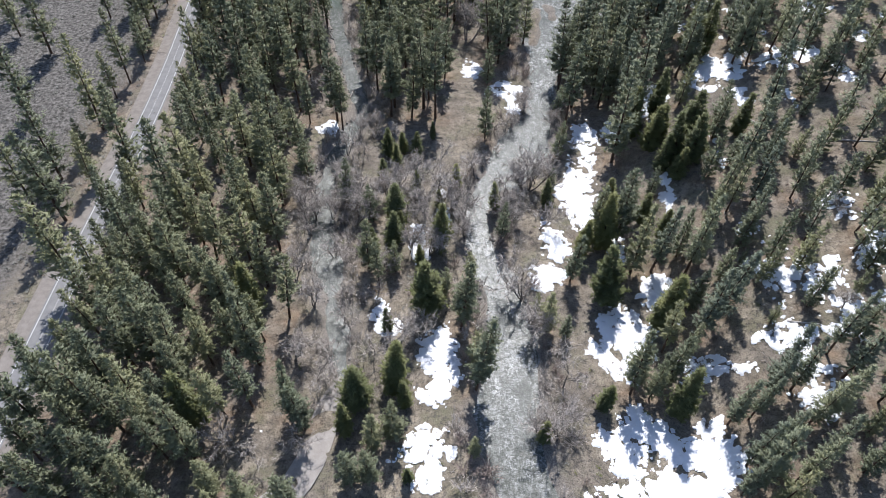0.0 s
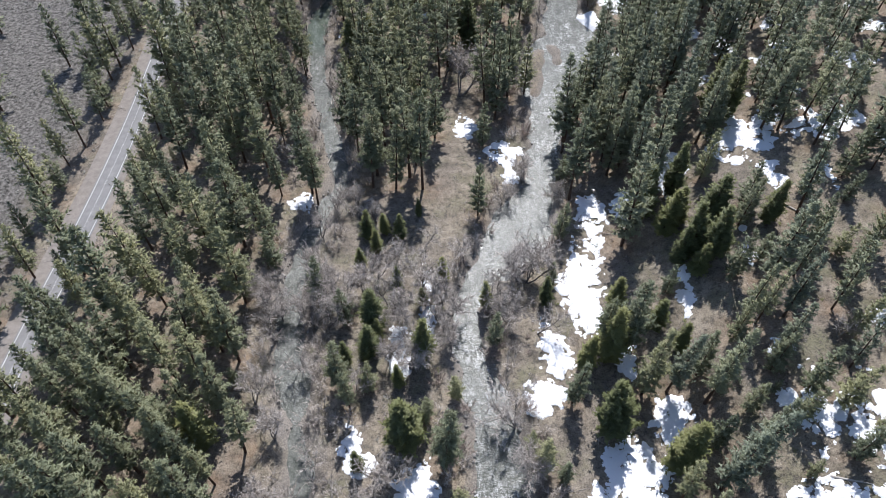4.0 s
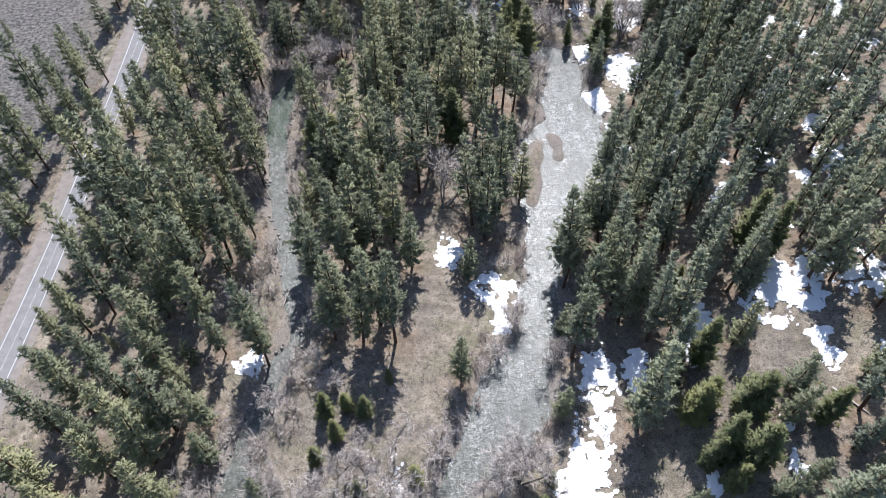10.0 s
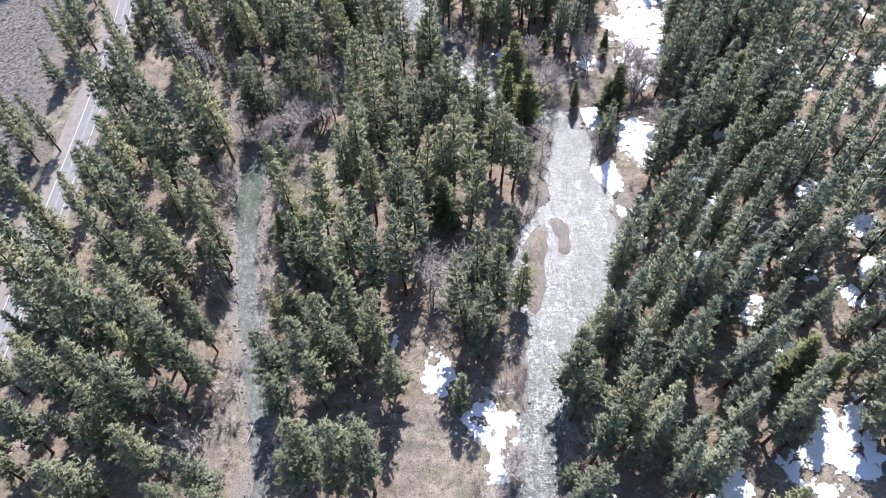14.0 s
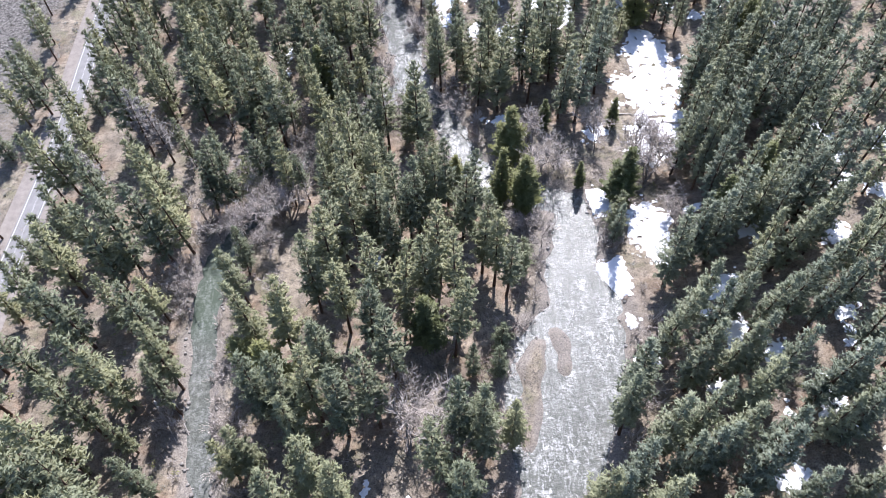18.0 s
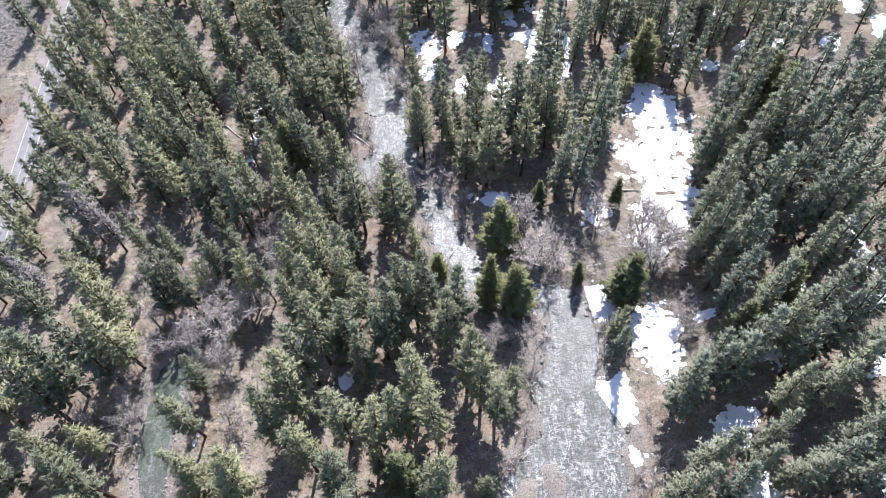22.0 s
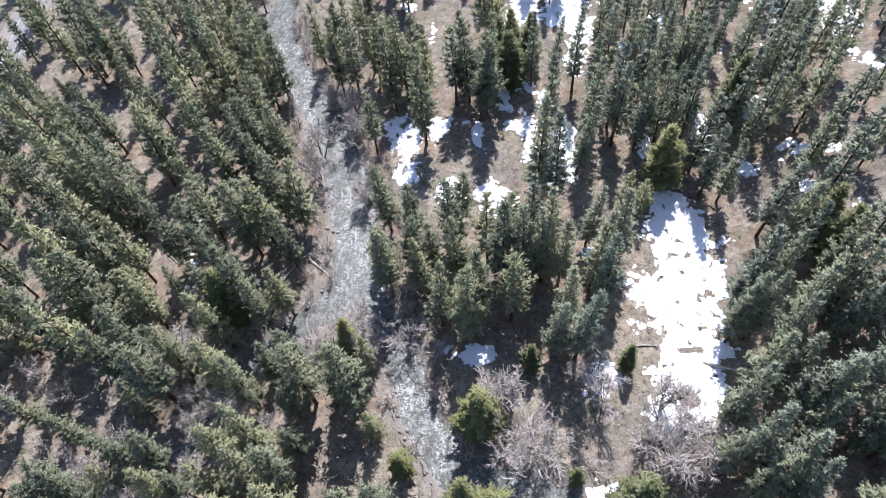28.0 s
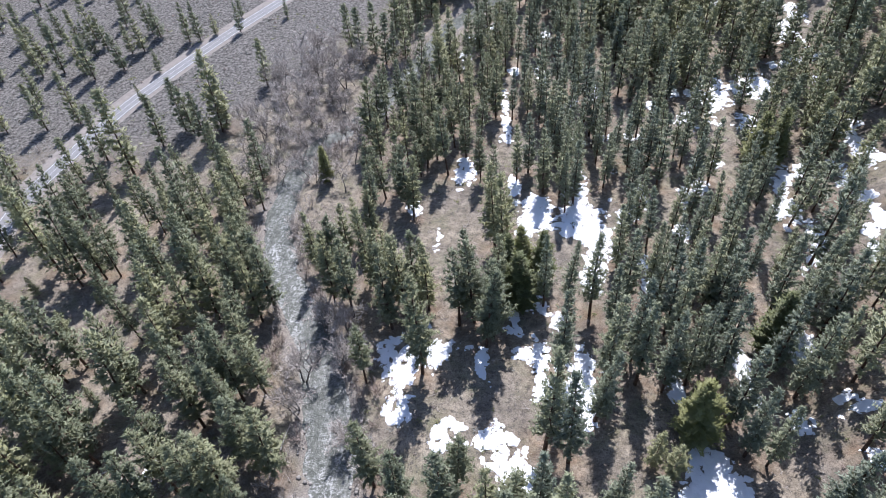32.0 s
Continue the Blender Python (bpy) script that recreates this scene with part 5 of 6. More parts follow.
def snow_mesh(name, cells):
    index, verts, faces = {}, [], []
    ids = []
    for q, p in cells:
        face = []
        for u, v in ((q, p), (q, p + 1), (q + 1, p + 1), (q + 1, p)):
            if (u, v) not in index:
                index[(u, v)] = len(ids)
                ids.append((u, v))
            face.append(index[(u, v)])
        faces.append(face)
    uu, vv = np.array(ids).T
    x, y, f = SX[uu, vv], SY[uu, vv], V[uu, vv]
    edge = np.array([not (0 < u < cell_on.shape[0] and 0 < v < cell_on.shape[1] and cell_on[u - 1, v - 1] and cell_on[u - 1, v] and cell_on[u, v - 1] and cell_on[u, v]) for u, v in ids])
    sx_, sy_ = slope_x[uu, vv], slope_y[uu, vv]
    steep = np.hypot(sx_, sy_) + 1e-6
    out = np.where(edge, np.minimum(f / steep, 0.25), 0)      # the rim follows the field's own outline
    x, y = x - out * sx_ / steep, y - out * sy_ / steep
    z = land(x, y) + 0.02 + 0.34 * (1 - np.exp(-np.maximum(f, 0) * 3.0)) + 0.05 * lattice(x, y, 1.5, 53)
    z[edge] -= 0.12
    return link_mesh(name, np.stack([x, y, z], 1).tolist(), faces, SNOW, smooth=True)


scraps = []
for g in groups:
    if len(g) < 130:
        scraps += g
    else:
        ob = snow_mesh("snow_patch", g)
        tagged(ob, "large melting snow field with ragged edge" if len(g) > 1800 else "small melting snow patch on the forest floor", "snow", "snow patches")
if scraps:
    tagged(snow_mesh("snow_scraps", scraps), "scattered scraps of old melting snow", "snow", kind="stuff")


# ---- trees ----
def turn_to(v):
    """Two directions square to v."""
    v = v.normalized()
    a = v.cross(Vector((0, 0, 1)))
    if a.length < 1e-3:
        a = Vector((1, 0, 0))
    a.normalize()
    return a, v.cross(a).normalized()


NORMALS = {}


def soft_normals(me, normals):
    me.polygons.foreach_set("use_smooth", [True] * len(me.polygons))
    me.normals_split_custom_set_from_vertices(normals)


class Shape:
    def __init__(self):
        self.v, self.f, self.m = [], [], []
        self.clump, self.bough, self.c, self.facing = 0.5, 0.5, [], None

    def tube(self, points, radii, sides=5, mat=0):
        rings = []
        for i, p in enumerate(points):
            ahead = (points[min(i + 1, len(points) - 1)] - points[max(i - 1, 0)])
            a, b = turn_to(ahead)
            start = len(self.v)
            if radii[i] <= 0:
                self.v.append(tuple(p))
                rings.append([start] * sides)
            else:
                for k in range(sides):
                    w = 2 * math.pi * k / sides
                    self.v.append(tuple(p + a * (radii[i] * math.cos(w)) + b * (radii[i] * math.sin(w))))
                rings.append(list(range(start, start + sides)))
        for r, s in zip(rings[:-1], rings[1:]):
            for k in range(sides):
                q = (r[k], r[(k + 1) % sides], s[(k + 1) % sides], s[k])
                q = tuple(dict.fromkeys(q))
                if len(q) > 2:
                    self.f.append(q)
                    self.m.append(mat)

    def blade(self, p, way, across, mat=0):
        n = len(self.v)
        flat = across.cross(way).normalized()
        if self.facing is not None:                   # needles scatter light like one soft brush
            if flat.dot(self.facing) < 0:
                across, flat = -across, -flat
            flat = (flat * 0.45 + self.facing * 0.55).normalized()
        self.v += [tuple(p - across), tuple(p + across), tuple(p + way)]
        self.f.append((n, n + 1, n + 2))
        self.m.append(mat)
        self.c.append((n, self.clump, tuple(flat)))

    def mesh(self, name, materials, smooth=False):
        me = bpy.data.meshes.new(name)
        me.from_pydata(self.v, [], self.f)
        for mat in materials:
            me.materials.append(mat)
        me.polygons.foreach_set("material_index", self.m)
        if smooth:
            me.polygons.foreach_set("use_smooth", [True] * len(self.f))
        if self.c:                                    # one tone for all needles of a brush
            tone = np.full(len(self.v), 0.5, np.float32)
            soft = np.empty(len(self.v) * 3, np.float32)
            me.vertex_normals.foreach_get("vector", soft)
            soft = soft.reshape(-1, 3)
            for n, c, flat in self.c:
                tone[n:n + 3] = c
                soft[n:n + 3] = flat
            me.attributes.new("clump", "FLOAT", "POINT").data.foreach_set("value", tone)
            if self.facing is not None:
                soft_normals(me, soft)
                NORMALS[me.name] = soft
        return me


def ball(r, k=1.0):
    """A random direction, its upright part scaled by k."""
    z, w = r.uniform(-1, 1), r.uniform(0, 2 * math.pi)
    s = math.sqrt(1 - z * z)
    return Vector((s * math.cos(w), s * math.sin(w), z * k))


def tuft(s, r, p, out, count, size):
    """A brush of needles round a twig's end: some lie flat, some stand on edge."""
    s.clump = 0.5 * s.bough + 0.5 * r.random()
    for k in range(count):
        way = (ball(r, 0.8) + out * 0.55 + Vector((0, 0, 0.25))).normalized() * size * r.uniform(0.7, 1.25)
        a = Vector((-way.y, way.x, (r.gauss(0, 0.35) if k % 2 else r.gauss(0, 1.6)) * way.length))
        a = a.normalized() * size * r.uniform(0.15, 0.25)
        off = ball(r)
        s.facing = (off * 0.4 + out * 0.9 + Vector((0, 0, 0.5))).normalized()
        s.blade(p + off * size * 0.45, way, a)


def pine_meshes(seed, base, radius, whorls, per, sway, density=1.0, point=0.8, needles=None, count=8, size=0.64):
    """A pine 27 m high: trunk and crown. base: the height of the lowest live branch; point: how pointed its top is."""
    r = random.Random(seed)
    H = 27.0
    bend = [Vector((sway * math.sin(1.7 * k / 9 + seed) * k / 9, sway * math.cos(2.1 * k / 9 + seed) * k / 9, H * k / 9)) for k in range(10)]

    def centre(z):
        k = min(z / H * 9, 8.999)
        i = int(k)
        return bend[i].lerp(bend[i + 1], k - i)

    trunk = Shape()
    trunk.tube([bend[0] - Vector((0, 0, 0.5))] + bend[:1] + bend[1:], [0.50] + [0.38 * (1 - k / 9) ** 1.15 + 0.02 for k in range(10)], 5)
    for _ in range(7):                                # dead stubs below the crown
        z, w = r.uniform(0.35, 1.0) * base, r.uniform(0, 6.28)
        p = centre(z)
        out = Vector((math.cos(w), math.sin(w), r.uniform(-0.3, 0.2)))
        trunk.tube([p, p + out * r.uniform(0.8, 2.2)], [0.05, 0.012], 3)
    crown = Shape()
    for i in range(whorls):
        u = min(max((i + r.uniform(-0.3, 0.3)) / (whorls - 1), 0.0), 1.0)
        z = base + (H - base) * min(u, 0.985)
        full = radius * (min(1.0, 0.62 + 1.9 * u) * (1 - u) ** (0.8 * point) + 0.08)
        boughs = per if u < 0.75 else per - 1
        for k in range(boughs):
            w = 2 * math.pi * (k + r.uniform(-0.35, 0.35)) / boughs + i * 2.4
            long = full * r.uniform(0.62, 1.18)
            if r.random() < 0.06:
                continue
            rise = r.uniform(-0.22, 0.16) + 0.85 * u
            crown.bough = r.random()
            p0 = centre(z)
            out = Vector((math.cos(w), math.sin(w), rise))
            end = p0 + out * long + Vector((0, 0, 0.18 * long))
            crown.tube([p0, end], [0.06, 0.0], 3, 1)
            flat = Vector((out.x, out.y, 0)).normalized()
            sidew = Vector((-flat.y, flat.x, 0))
            crown.facing = (flat * 0.6 + Vector((0, 0, 0.8))).normalized()
            crown.clump = 0.45 * crown.bough              # the bough's leafy fan under its brushes, inner crown shade painted into its tone
            broad = sidew * long * r.uniform(0.16, 0.26) + Vector((0, 0, r.gauss(0, 0.05) * long))
            near, mid = p0.lerp(end, 0.08), p0.lerp(end, r.uniform(0.5, 0.65)) - Vector((0, 0, 0.25))
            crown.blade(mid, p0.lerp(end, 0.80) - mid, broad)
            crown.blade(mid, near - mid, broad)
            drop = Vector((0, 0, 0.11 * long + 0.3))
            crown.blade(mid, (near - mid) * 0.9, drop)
            n = max(2, int((0.25 * long + 0.95) * long * density + 0.5))
            for j in range(n):
                q = 0.25 + 0.78 * (j + r.random()) / n
                spread = long * 0.34 * (1.25 - q)
                at = p0.lerp(end, q) + sidew * r.uniform(-1, 1) * spread + Vector((0, 0, r.uniform(-0.15, 0.3)))
                tuft(crown, r, at, (flat + sidew * r.uniform(-0.6, 0.6)) * 0.7, count, size)
    for k in range(9):
        tuft(crown, r, centre(H - 0.55 * k), Vector((r.uniform(-0.4, 0.4), r.uniform(-0.4, 0.4), 0.5)), 5, 0.55)
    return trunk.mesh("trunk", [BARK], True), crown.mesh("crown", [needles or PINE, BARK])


def cedar_meshes(seed, radius):
    """A young cedar 14 m high, leafy nearly to the ground."""
    r = random.Random(seed)
    H = 14.0
    trunk = Shape()
    trunk.tube([Vector((0, 0, -0.4)), Vector((0, 0, 0)), Vector((0.05, 0, H * 0.5)), Vector((0, 0.05, H * 0.95))], [0.30, 0.26, 0.14, 0.02], 7)
    crown = Shape()
    whorls = 22
    for i in range(whorls):
        u = min(max((i + r.uniform(-0.3, 0.3)) / (whorls - 1), 0.0), 1.0)
        z = 0.7 + (H - 0.7) * min(max(u, 0), 0.99)
        full = radius * ((1 - u) ** 0.75 * min(1, 0.6 + 2.5 * u) + 0.06)
        for k in range(7):
            w = 2 * math.pi * (k + r.uniform(-0.4, 0.4)) / 7 + i * 2.4
            long = full * r.uniform(0.65, 1.2)
            out = Vector((math.cos(w), math.sin(w), 0.25 + 0.5 * u))
            p0 = Vector((0, 0, z))
            end = p0 + out * long
            crown.tube([p0, end], [0.035, 0.0], 3, 1)
            crown.bough = r.random()
            crown.clump = 0.4 * crown.bough                   # the leafy fan under the sprays, coloured dark as the crown's shaded inside
            wide = Vector((-out.y, out.x, r.gauss(0, 0.3))).normalized() * long * 0.3
            crown.facing = (out + Vector((0, 0, 0.4))).normalized()
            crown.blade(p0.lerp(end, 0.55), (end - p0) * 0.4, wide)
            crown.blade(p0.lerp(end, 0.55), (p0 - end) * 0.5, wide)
            n = max(2, int(long * 1.9))
            for j in range(n):
                q = 0.35 + 0.65 * (j + r.random()) / n
                tuft(crown, r, p0.lerp(end, q) + ball(r) * 0.2, (out + Vector((0, 0, 0.5))) * 0.7, 6, 0.62)
    return trunk.mesh("trunk", [BARK], True), crown.mesh("crown", [CEDAR, BARK])


def bare_meshes(seed):
    """A leafless tree 12 m high: trunk with limbs, and its twigs."""
    r = random.Random(seed)
    trunk, twigs = Shape(), Shape()

    def grow(p, way, long, thick, level):
        points, d = [p], way.copy()
        for k in range(3):
            d = (d + ball(r) * 0.28 + Vector((0, 0, 0.06))).normalized()
            points.append(points[-1] + d * long / 3)
        trunk.tube(points, [thick, thick * 0.8, thick * 0.62, thick * 0.42], 6 if level == 0 else 4 if level == 1 else 3)
        n = (4, 4, 5)[level] if level < 3 else 0
        for k in range(n):
            at = points[1 + (k % 3)] if level else points[2 + (k % 2)]
            new_way = (d * 0.65 + ball(r, 0.6) * 0.85 + Vector((0, 0, 0.12))).normalized()
            if level < 2:
                grow(at, new_way, long * r.uniform(0.52, 0.75), thick * 0.52, level + 1)
            else:
                for _ in range(3):
                    way2 = (new_way + ball(r) * 0.7).normalized() * r.uniform(0.9, 2.0)
                    a, b = turn_to(way2)
                    twigs.blade(at, way2, (a * r.uniform(-1, 1) + b * r.uniform(-1, 1)).normalized() * r.uniform(0.04, 0.06))
                    for q in (0.4, 0.7):
                        way3 = (way2.normalized() + ball(r) * 0.8).normalized() * r.uniform(0.4, 0.9)
                        twigs.blade(at + way2 * q, way3, a * 0.03)

    for k in range(r.choice((1, 2, 2, 3))):
        lean = Vector((r.uniform(-0.35, 0.35), r.uniform(-0.35, 0.35), 1)).normalized()
        grow(Vector((r.uniform(-0.3, 0.3) * k, r.uniform(-0.3, 0.3) * k, -0.3)), lean, r.uniform(4.8, 6.2), 0.20, 0)
    return trunk.mesh("trunk", [GREY_BARK], True), twigs.mesh("crown", [TWIG])


def shrub_meshes(seed, material):
    """A leafless willow bush about 3 m high."""
    r = random.Random(seed)
    stems, twigs = Shape(), Shape()
    for _ in range(16):
        way = (ball(r, 0.3) * 0.6 + Vector((0, 0, 1))).normalized()
        p = Vector((r.uniform(-0.6, 0.6), r.uniform(-0.6, 0.6), -0.15))
        long = r.uniform(1.8, 3.4)
        end = p + way * long + ball(r) * 0.3
        stems.tube([p, p.lerp(end, 0.5) + ball(r) * 0.12, end], [0.035, 0.025, 0.0], 3)
        for _k in range(9):
            q = r.uniform(0.3, 1.0)
            way2 = (way + ball(r) * 0.8).normalized() * r.uniform(0.5, 1.2)
            a, b = turn_to(way2)
            twigs.blade(p.lerp(end, q), way2, a * 0.04)
    return stems.mesh("base", [material]), twigs.mesh("crown", [material])


def make_thing(name, parts, label, category, group):
    top = new(name)
    top.empty_display_size = 0.5
    for part_name, me in parts:
        ob = new(part_name, me)
        ob.parent = top
    return tagged(top, label, category, group)


PINE_KINDS = [
    (pine_meshes(21, 6.0, 4.0, 16, 6, 0.5, 1.0, 0.85), "tall ponderosa pine with grey-green crown and bare lower trunk"),
    (pine_meshes(22, 4.2, 4.1, 16, 6, 0.3, 1.0, 0.95), "dense dark green pine branched low down its trunk"),
    (pine_meshes(23, 9.0, 3.8, 13, 6, 0.8, 1.1, 0.75), "tall pine with high crown over a long bare trunk"),
    (pine_meshes(25, 4.0, 4.6, 15, 6, 0.4, 1.0, 0.80), "broad bushy pine with full green crown"),
    (pine_meshes(26, 8.0, 4.0, 12, 5, 0.9, 0.9, 0.80), "open-crowned pine with visible limbs and bare trunk"),
]
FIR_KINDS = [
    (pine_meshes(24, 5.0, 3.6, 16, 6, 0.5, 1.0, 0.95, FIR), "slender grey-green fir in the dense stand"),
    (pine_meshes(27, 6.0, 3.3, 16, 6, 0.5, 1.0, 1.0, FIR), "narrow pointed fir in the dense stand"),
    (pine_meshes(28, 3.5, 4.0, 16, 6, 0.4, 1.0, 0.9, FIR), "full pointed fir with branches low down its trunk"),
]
YOUNG_KINDS = [
    (pine_meshes(29, 2.5, 6.0, 11, 6, 0.2, 0.6, 0.85, None, 7, 0.95), "young bushy pine on the forest floor"),
    (pine_meshes(30, 3.0, 5.2, 12, 6, 0.3, 0.6, 0.9, None, 7, 0.95), "young pointed pine between taller trees"),
]
DEAD_KINDS = [(pine_meshes(35, 5.0, 4.3, 13, 6, 0.8, 0.8, 0.8, DEAD, 6, 0.7), "dead grey pine with brittle bare crown beside the side channel")]
CEDAR_KINDS = [(cedar_meshes(s, rad), "young yellow-green cedar, leafy down to the ground") for s, rad in ((31, 3.3), (32, 3.9), (33, 3.0))]
BARE_KINDS = [(bare_meshes(s), "leafless grey cottonwood near the river") for s in (41, 42, 43, 44, 45)]
SHRUB_KINDS = [(shrub_meshes(s, mat), text) for s, mat, text in ((51, TWIG, "leafless grey willow bush on the river bank"), (52, RED_TWIG, "leafless reddish willow bush on the river bank"), (53, TWIG, "leafless grey willow bush on the river bank"), (54, RED_TWIG, "leafless reddish willow bush on the river bank"))]


def place_of(x, y, z, h, tall, tilt):
    s = h / tall
    wide = s * rng.uniform(0.88, 1.12)
    return pose(x, y, z, rng.gauss(0, tilt), rng.gauss(0, tilt), rng.uniform(0, 360)) @ Matrix.Diagonal((wide, wide, s, 1))


def plant(rows, kinds, name, parts, category, group, tall, tilt=2.0):
    """Trees as things of their own, which share the meshes of their kind."""
    heights = land(np.array([r[0] for r in rows]), np.array([r[1] for r in rows]))
    for (x, y, h), z in zip(rows, heights):
        meshes, label = rng.choice(kinds)
        top = make_thing(name, list(zip(parts, meshes)), label, category, group)
        top.matrix_basis = place_of(x, y, z, h, tall, tilt)


def merge(name, rows, kinds, tall, tilt=2.0, lift=0.0):
    """Many plants as one mesh."""
    tables, any_soft = [], False
    for meshes, _label in kinds:
        softs = []
        co, tri, mat, clump, shift, slots = [], [], [], [], 0, []
        for me in meshes:
            me.calc_loop_triangles()
            v = np.empty(len(me.vertices) * 3, np.float32)
            me.vertices.foreach_get("co", v)
            t = np.empty(len(me.loop_triangles) * 3, np.int32)
            me.loop_triangles.foreach_get("vertices", t)
            m = np.empty(len(me.loop_triangles), np.int32)
            me.loop_triangles.foreach_get("material_index", m)
            lut = []
            for mat_ in me.materials:
                if mat_ not in slots:
                    slots.append(mat_)
                lut.append(slots.index(mat_))
            c = np.full(len(me.vertices), 0.5, np.float32)
            if "clump" in me.attributes:
                me.attributes["clump"].data.foreach_get("value", c)
            clump.append(c)
            soft = NORMALS.get(me.name)
            if soft is None:
                soft = np.empty(len(me.vertices) * 3, np.float32)
                me.vertex_normals.foreach_get("vector", soft)
                soft = soft.reshape(-1, 3)
            else:
                any_soft = True
            softs.append(soft)
            co.append(v.reshape(-1, 3))
            tri.append(t.reshape(-1, 3) + shift)
            mat.append(np.array(lut)[m])
            shift += len(me.vertices)
        tables.append((np.concatenate(co), np.concatenate(tri), np.concatenate(mat), slots, np.concatenate(clump), np.concatenate(softs)))
    slots = tables[0][3]
    heights = land(np.array([r[0] for r in rows]), np.array([r[1] for r in rows]))
    cos, tris, mats, tones, clumps, facing, shift = [], [], [], [], [], [], 0
    for (x, y, h), z in zip(rows, heights):
        co, tri, mat, _s, clump, soft = rng.choice(tables)
        clumps.append(clump)
        m = np.array(place_of(x, y, z + lift, h, tall, tilt))
        cos.append(co @ m[:3, :3].T + m[:3, 3])
        turned = soft @ m[:3, :3].T
        facing.append(turned / (np.linalg.norm(turned, axis=1, keepdims=True) + 1e-9))
        tris.append(tri + shift)
        mats.append(mat)
        tones.append(np.full(len(co), rng.random(), np.float32))
        shift += len(co)
    co, tri, mat = np.concatenate(cos).astype(np.float32), np.concatenate(tris).astype(np.int32), np.concatenate(mats).astype(np.int32)
    me = bpy.data.meshes.new(name)
    me.vertices.add(len(co))
    me.vertices.foreach_set("co", co.ravel())
    me.loops.add(tri.size)
    me.loops.foreach_set("vertex_index", tri.ravel())
    me.polygons.add(len(tri))
    me.polygons.foreach_set("loop_start", np.arange(0, tri.size, 3, dtype=np.int32))
    for mat_ in slots:
        me.materials.append(mat_)
    me.polygons.foreach_set("material_index", mat)
    me.update(calc_edges=True)
    if any_soft:
        soft_normals(me, np.concatenate(facing).astype(np.float32))
    ob = new(name, me)
    float_attr(ob, "tone", np.concatenate(tones))
    float_attr(ob, "clump", np.concatenate(clumps))
    return ob


# the trees along the flight are things of their own; the others of the woods are joined
def nearest_first(rows):
    return sorted(rows, key=lambda r: abs(r[0] - 0.12 * r[1] - 2) + 0.6 * max(0, r[1] - 440) + 2 * max(0, 40 - r[1]))


young = nearest_first([r for r in PLAN["pine"] if r[2] < 17])
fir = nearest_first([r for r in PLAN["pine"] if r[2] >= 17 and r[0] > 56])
tall_pine = nearest_first([r for r in PLAN["pine"] if r[2] >= 17 and r[0] <= 56])
plant(tall_pine[:300], PINE_KINDS, "pine_tree", ("trunk", "crown"), "pine tree", "pines of the river woods", 27.0)
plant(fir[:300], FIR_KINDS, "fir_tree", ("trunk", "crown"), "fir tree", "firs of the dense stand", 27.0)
plant(young[:300], YOUNG_KINDS, "young_pine", ("trunk", "crown"), "young pine", "young pines", 27.0)
WOOD_KINDS = [(pine_meshes(73, 5.0, 4.2, 13, 5, 0.4, 0.75, 0.85, None, 6, 0.95), ""), (pine_meshes(74, 4.0, 4.5, 13, 5, 0.4, 0.75, 0.9, None, 6, 0.95), ""), (pine_meshes(75, 7.0, 4.0, 12, 5, 0.6, 0.75, 0.8, None, 6, 0.95), "")]
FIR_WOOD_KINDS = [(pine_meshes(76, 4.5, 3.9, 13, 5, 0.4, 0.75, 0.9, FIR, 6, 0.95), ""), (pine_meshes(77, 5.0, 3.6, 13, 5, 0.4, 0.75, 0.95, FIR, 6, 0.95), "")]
OUTER_KINDS = [(pine_meshes(78, 2.2, 5.2, 12, 6, 0.3, 0.26, 0.9, None, 5, 1.35), ""), (pine_meshes(79, 3.4, 4.8, 12, 6, 0.4, 0.26, 0.85, None, 5, 1.35), "")]
rest = tall_pine[300:] + young[300:]
tagged(merge("pine_woods", [r for r in rest if r[1] < 430], WOOD_KINDS, 27.0), "pine woods on either side of the river", "woods", kind="stuff")
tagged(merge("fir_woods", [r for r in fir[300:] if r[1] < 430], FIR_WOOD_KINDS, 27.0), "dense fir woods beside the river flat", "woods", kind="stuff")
tagged(merge("valley_woods", [r for r in rest + fir[300:] if r[1] >= 430], OUTER_KINDS, 27.0), "dense pointed conifers up the valley floor", "woods", kind="stuff")
FAR_KINDS = [(pine_meshes(71, 2.5, 4.8, 8, 5, 0.3, 0.22, 0.95, None, 4, 1.9), ""), (pine_meshes(72, 3.0, 4.3, 8, 5, 0.3, 0.22, 0.95, None, 4, 1.9), "")]
tagged(merge("far_woods", FAR, FAR_KINDS, 27.0), "far pine woods round the valley floor", "woods", kind="stuff")
plant([(-57, 300, 24), (-50.4, 297, 23), (-66, 283, 20), (-46, 328, 19)], DEAD_KINDS, "dead_pine", ("trunk", "crown"), "dead pine", "dead pines", 27.0, tilt=5.0)
plant([(x, y, 1.2 * h) for x, y, h in PLAN["cedar"]], CEDAR_KINDS, "cedar_tree", ("trunk", "crown"), "cedar tree", "young cedars", 14.0)
plant([(x, y, 1.15 * h) for k, (x, y, h) in enumerate(PLAN["bare"]) if y > 165 or k % 3], BARE_KINDS, "bare_tree", ("trunk", "crown"), "bare tree", "leafless trees by the river", 12.0, tilt=6.0)

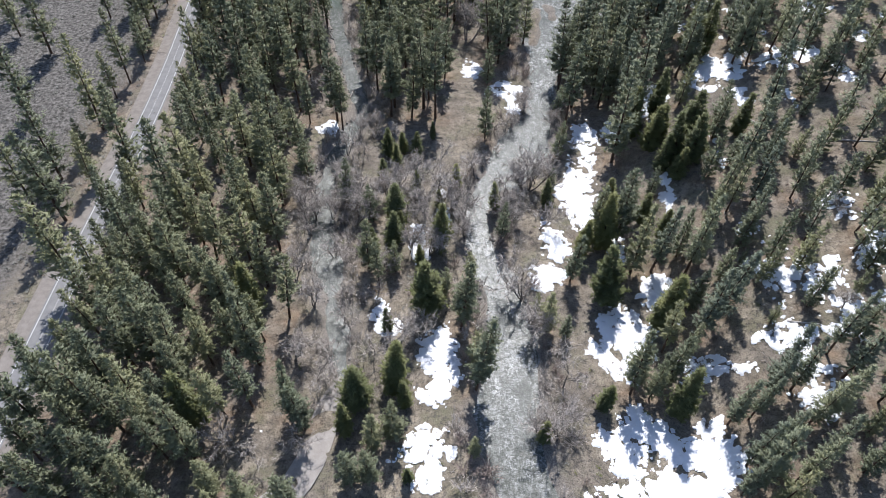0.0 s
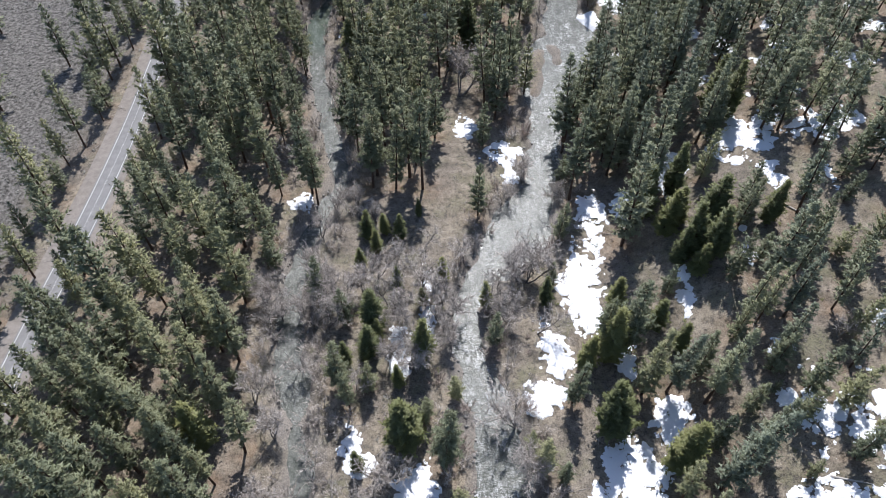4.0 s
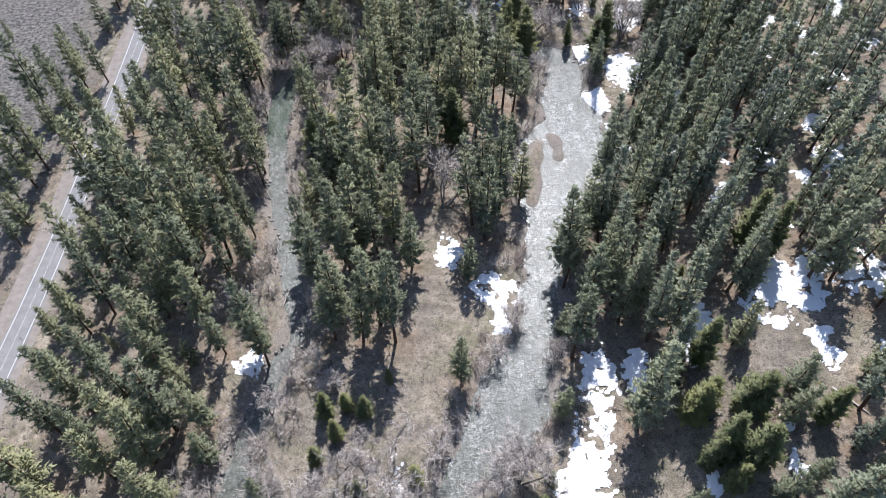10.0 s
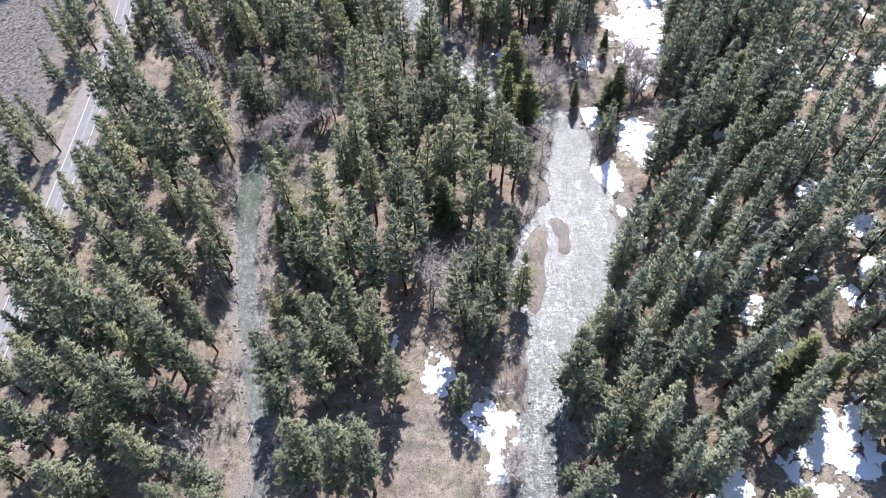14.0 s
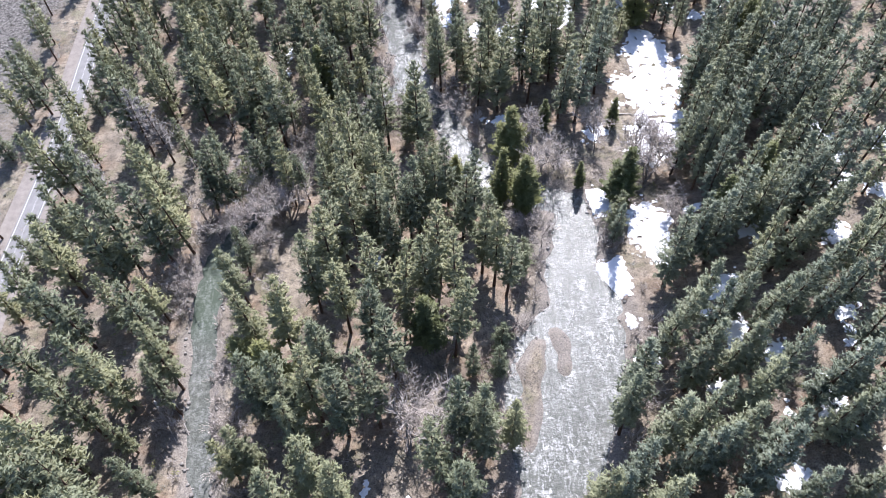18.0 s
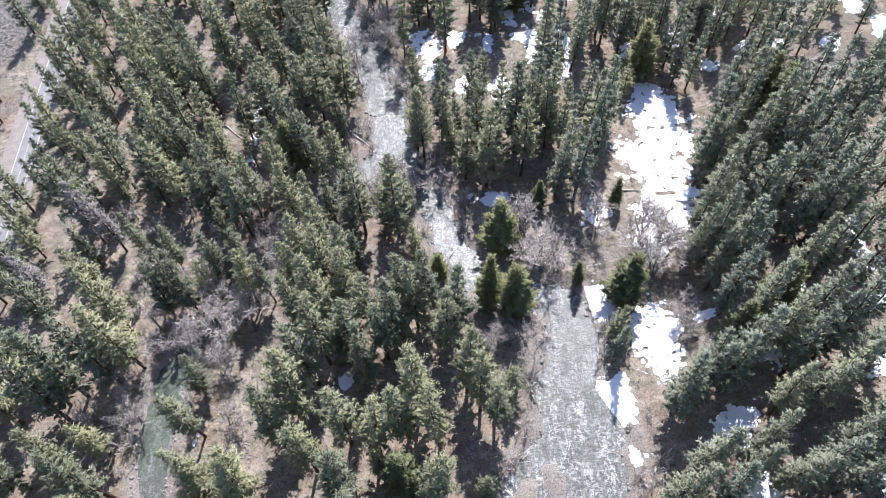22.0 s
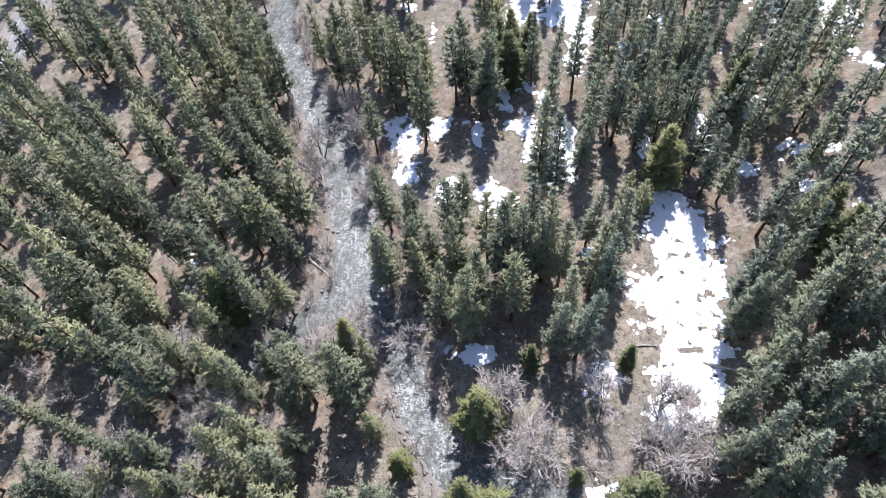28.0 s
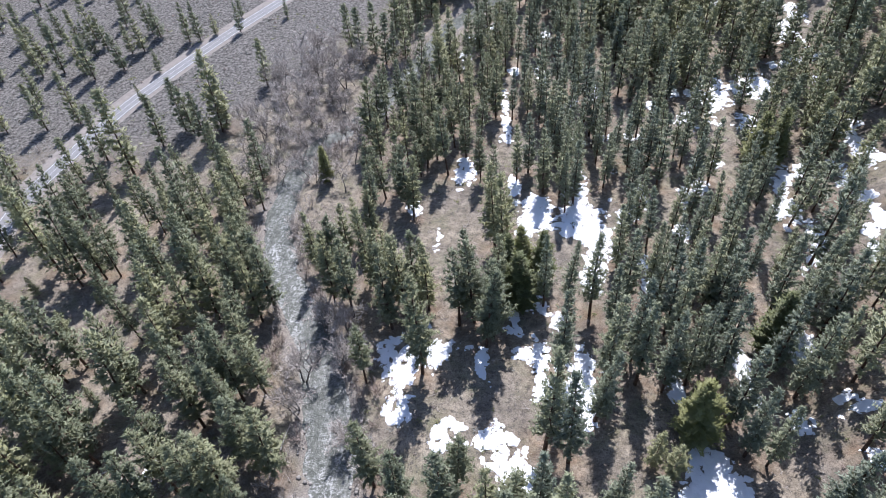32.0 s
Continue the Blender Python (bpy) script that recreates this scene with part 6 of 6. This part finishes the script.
# ---- bushes ----
bushes = list(PLAN["shrub"])
spots = np.array([(rng.uniform(-55, 75), rng.uniform(30, 520)) for _ in range(4600)])
gap = bank_gap(spots[:, 0], spots[:, 1])
dry = snow_field(spots[:, 0], spots[:, 1]) < -0.1
for (x, y), d in zip(spots[dry], gap[dry]):
    if 0.3 < d < 7 and stand.free(x, y, 1.6):
        stand.add(x, y)
        bushes.append((float(x), float(y), rng.uniform(2.2, 5.0)))
bushes = bushes[:7] + sorted(bushes[7:], key=lambda r: abs(r[0] - 20))
plant(bushes[:260], SHRUB_KINDS, "willow_bush", ("base", "crown"), "bush", "willow bushes on the banks", 3.0, tilt=4.0)
tagged(merge("willow_thicket", bushes[260:], SHRUB_KINDS[:2], 3.0, 4.0), "leafless willow thicket along the channels", "thicket", kind="stuff")


def low_bush(seed, material, blades, size):
    r = random.Random(seed)
    s = Shape()
    for _ in range(blades):
        p = ball(r, 0.5) * 0.35
        p.z = abs(p.z) + 0.05
        tuft(s, r, p, Vector((0, 0, 0.8)), 1, size)
    return (s.mesh("bush", [material]),), ""


SAGE_KINDS = [low_bush(s, SAGE, 16, 0.55) for s in (61, 62, 63)]
rows = []
for _ in range(9000):
    x, y = rng.uniform(-230, -20), rng.uniform(60, 640)
    west = float(np.interp(y, road_mid[:, 1], road_mid[:, 0])) - x
    if west > 7 and west < 110 or (west < -6 and y > 470 and x < -42 + 0.6 * (y - 470)):
        rows.append((x, y, rng.uniform(0.6, 1.5)))
tagged(merge("sagebrush", rows, SAGE_KINDS, 1.0), "low grey sagebrush over the open ground beside the road", "sagebrush", kind="stuff")

BRUSH_KINDS = [low_bush(s, mat, 14, 0.5) for s, mat in ((64, SAGE), (65, CEDAR), (66, RED_TWIG), (67, SAGE))]
spots = np.array([(rng.uniform(-100, 150), rng.uniform(30, 560)) for _ in range(5200)])
good = (bank_gap(spots[:, 0], spots[:, 1]) > 1.5) & (away(spots[:, 0], spots[:, 1], road_mid) > 6) & (lattice(spots[:, 0], spots[:, 1], 12, 71) > 0.42)
# one bush kind a mesh, since each has its own leaves
for n, kind in enumerate(BRUSH_KINDS[:3]):
    part_rows = [(float(x), float(y), rng.uniform(0.5, 1.7)) for x, y in spots[good][n::3]]
    tagged(merge("undergrowth", part_rows, [kind], 1.0), ("grey low brush", "small green seedlings", "reddish leafless brush")[n] + " scattered on the forest floor", "undergrowth", kind="stuff")

# ---- fallen wood ----
def log(x0, y0, x1, y1, thick, label, forks=2):
    r = random.Random(int(x0 * 7 + y0))
    a, b = Vector((x0, y0, 0)), Vector((x1, y1, 0))
    za, zb = land(np.array([x0, x1]), np.array([y0, y1]))
    lift = thick * 0.8
    a.z, b.z = max(za, WATER_Z - 0.1) + lift, max(zb, WATER_Z - 0.1) + lift
    s = Shape()
    mid = a.lerp(b, 0.5) + Vector((r.uniform(-0.2, 0.2), r.uniform(-0.2, 0.2), 0.05))
    s.tube([a, a.lerp(b, 0.02), mid, b], [thick * 0.6, thick, thick * 0.8, thick * 0.3], 8)
    top = new("fallen_log")
    ob = new("trunk", s.mesh("trunk", [LOG], True))
    ob.parent = top
    for k in range(forks):
        t = Shape()
        p = a.lerp(b, r.uniform(0.35, 0.85))
        way = ((b - a).normalized() + ball(r, 0.4) * 0.9).normalized()
        t.tube([p, p + way * r.uniform(1.0, 2.4)], [thick * 0.35, 0.02], 5)
        o = new("branch_stub", t.mesh("branch_stub", [LOG], True))
        o.parent = top
    tagged(top, label, "log", "fallen logs")


PALE_LOG, GREY_LOG = "bleached fallen log lying on the ground", "grey fallen log with broken branch stubs"
log(5.7, 335, 11.2, 330.4, 0.38, "pale bleached log on the sandy river bank", 1)
log(-1.6, 326.4, 3.2, 334.8, 0.30, GREY_LOG)
log(-34.5, 343.3, -31.2, 345.1, 0.26, PALE_LOG, 1)
log(-29.8, 344.2, -24.4, 338.6, 0.26, PALE_LOG)
log(-35.8, 226, -29.6, 216.3, 0.30, "long bleached log beside the side channel")
log(-48.7, 274.9, -44.3, 269.1, 0.28, PALE_LOG)
log(92.9, 145.6, 97.3, 139.4, 0.28, GREY_LOG)
log(108.8, 130.2, 118.9, 125.8, 0.30, GREY_LOG, 3)
log(-38.6, 224, -31.5, 214.3, 0.26, PALE_LOG)
log(-21.5, 185.7, -22.6, 179.9, 0.24, PALE_LOG, 1)
log(-31.8, 340.5, -26.3, 334.9, 0.24, GREY_LOG)
log(4, 349.9, 4.9, 356.4, 0.25, PALE_LOG)
log(92.1, 306.8, 99.5, 303.3, 0.34, "grey fallen trunk lying across the snow", 3)
log(77.9, 310.8, 83.6, 310.8, 0.22, PALE_LOG)
log(80.5, 78.7, 86.4, 76.3, 0.25, GREY_LOG)
log(-45.7, 185.8, -34.7, 180.9, 0.28, "fallen dead tree with pale bare branches", 5)

# ---- sticks and stones ----
def stick_mesh(seed):
    r = random.Random(seed)
    s = Shape()
    for _ in range(4):
        p = Vector((r.uniform(-1, 1), r.uniform(-1, 1), 0.06))
        w = r.uniform(0, 6.28)
        d = Vector((math.cos(w), math.sin(w), r.uniform(-0.03, 0.1))) * r.uniform(0.8, 2.2)
        s.tube([p, p + d], [0.05, 0.015], 3)
    return (s.mesh("stick", [TWIG]),), ""


rows = [(rng.uniform(-95, 140), rng.uniform(30, 540), rng.uniform(0.7, 1.6)) for _ in range(1500)]
tagged(merge("fallen_branches", rows, [stick_mesh(s) for s in (81, 82, 83)], 1.0), "dead branches strewn over the forest floor", "branches", kind="stuff")


def stone_mesh(seed):
    r = random.Random(seed)
    bm = bmesh.new()
    bmesh.ops.create_icosphere(bm, subdivisions=1, radius=0.5)
    for v in bm.verts:
        v.co *= r.uniform(0.7, 1.15)
        v.co.z *= 0.6
    me = bpy.data.meshes.new("stone")
    bm.to_mesh(me)
    bm.free()
    me.materials.append(STONE)
    return (me,), ""


spots = np.array([(rng.uniform(-52, 75), rng.uniform(30, 480)) for _ in range(16000)])
gap = bank_gap(spots[:, 0], spots[:, 1])
wet_edge = spots[(gap > -3.5) & (gap < 1.6)]
rows = [(float(x), float(y), rng.uniform(0.3, 0.95) ** 1.5 * 1.3) for x, y in wet_edge]
tagged(merge("river_stones", rows, [stone_mesh(s) for s in (91, 92, 93)], 1.0, 8.0, 0.12), "grey stones along the river's edge and in the shallows", "stones", kind="stuff")
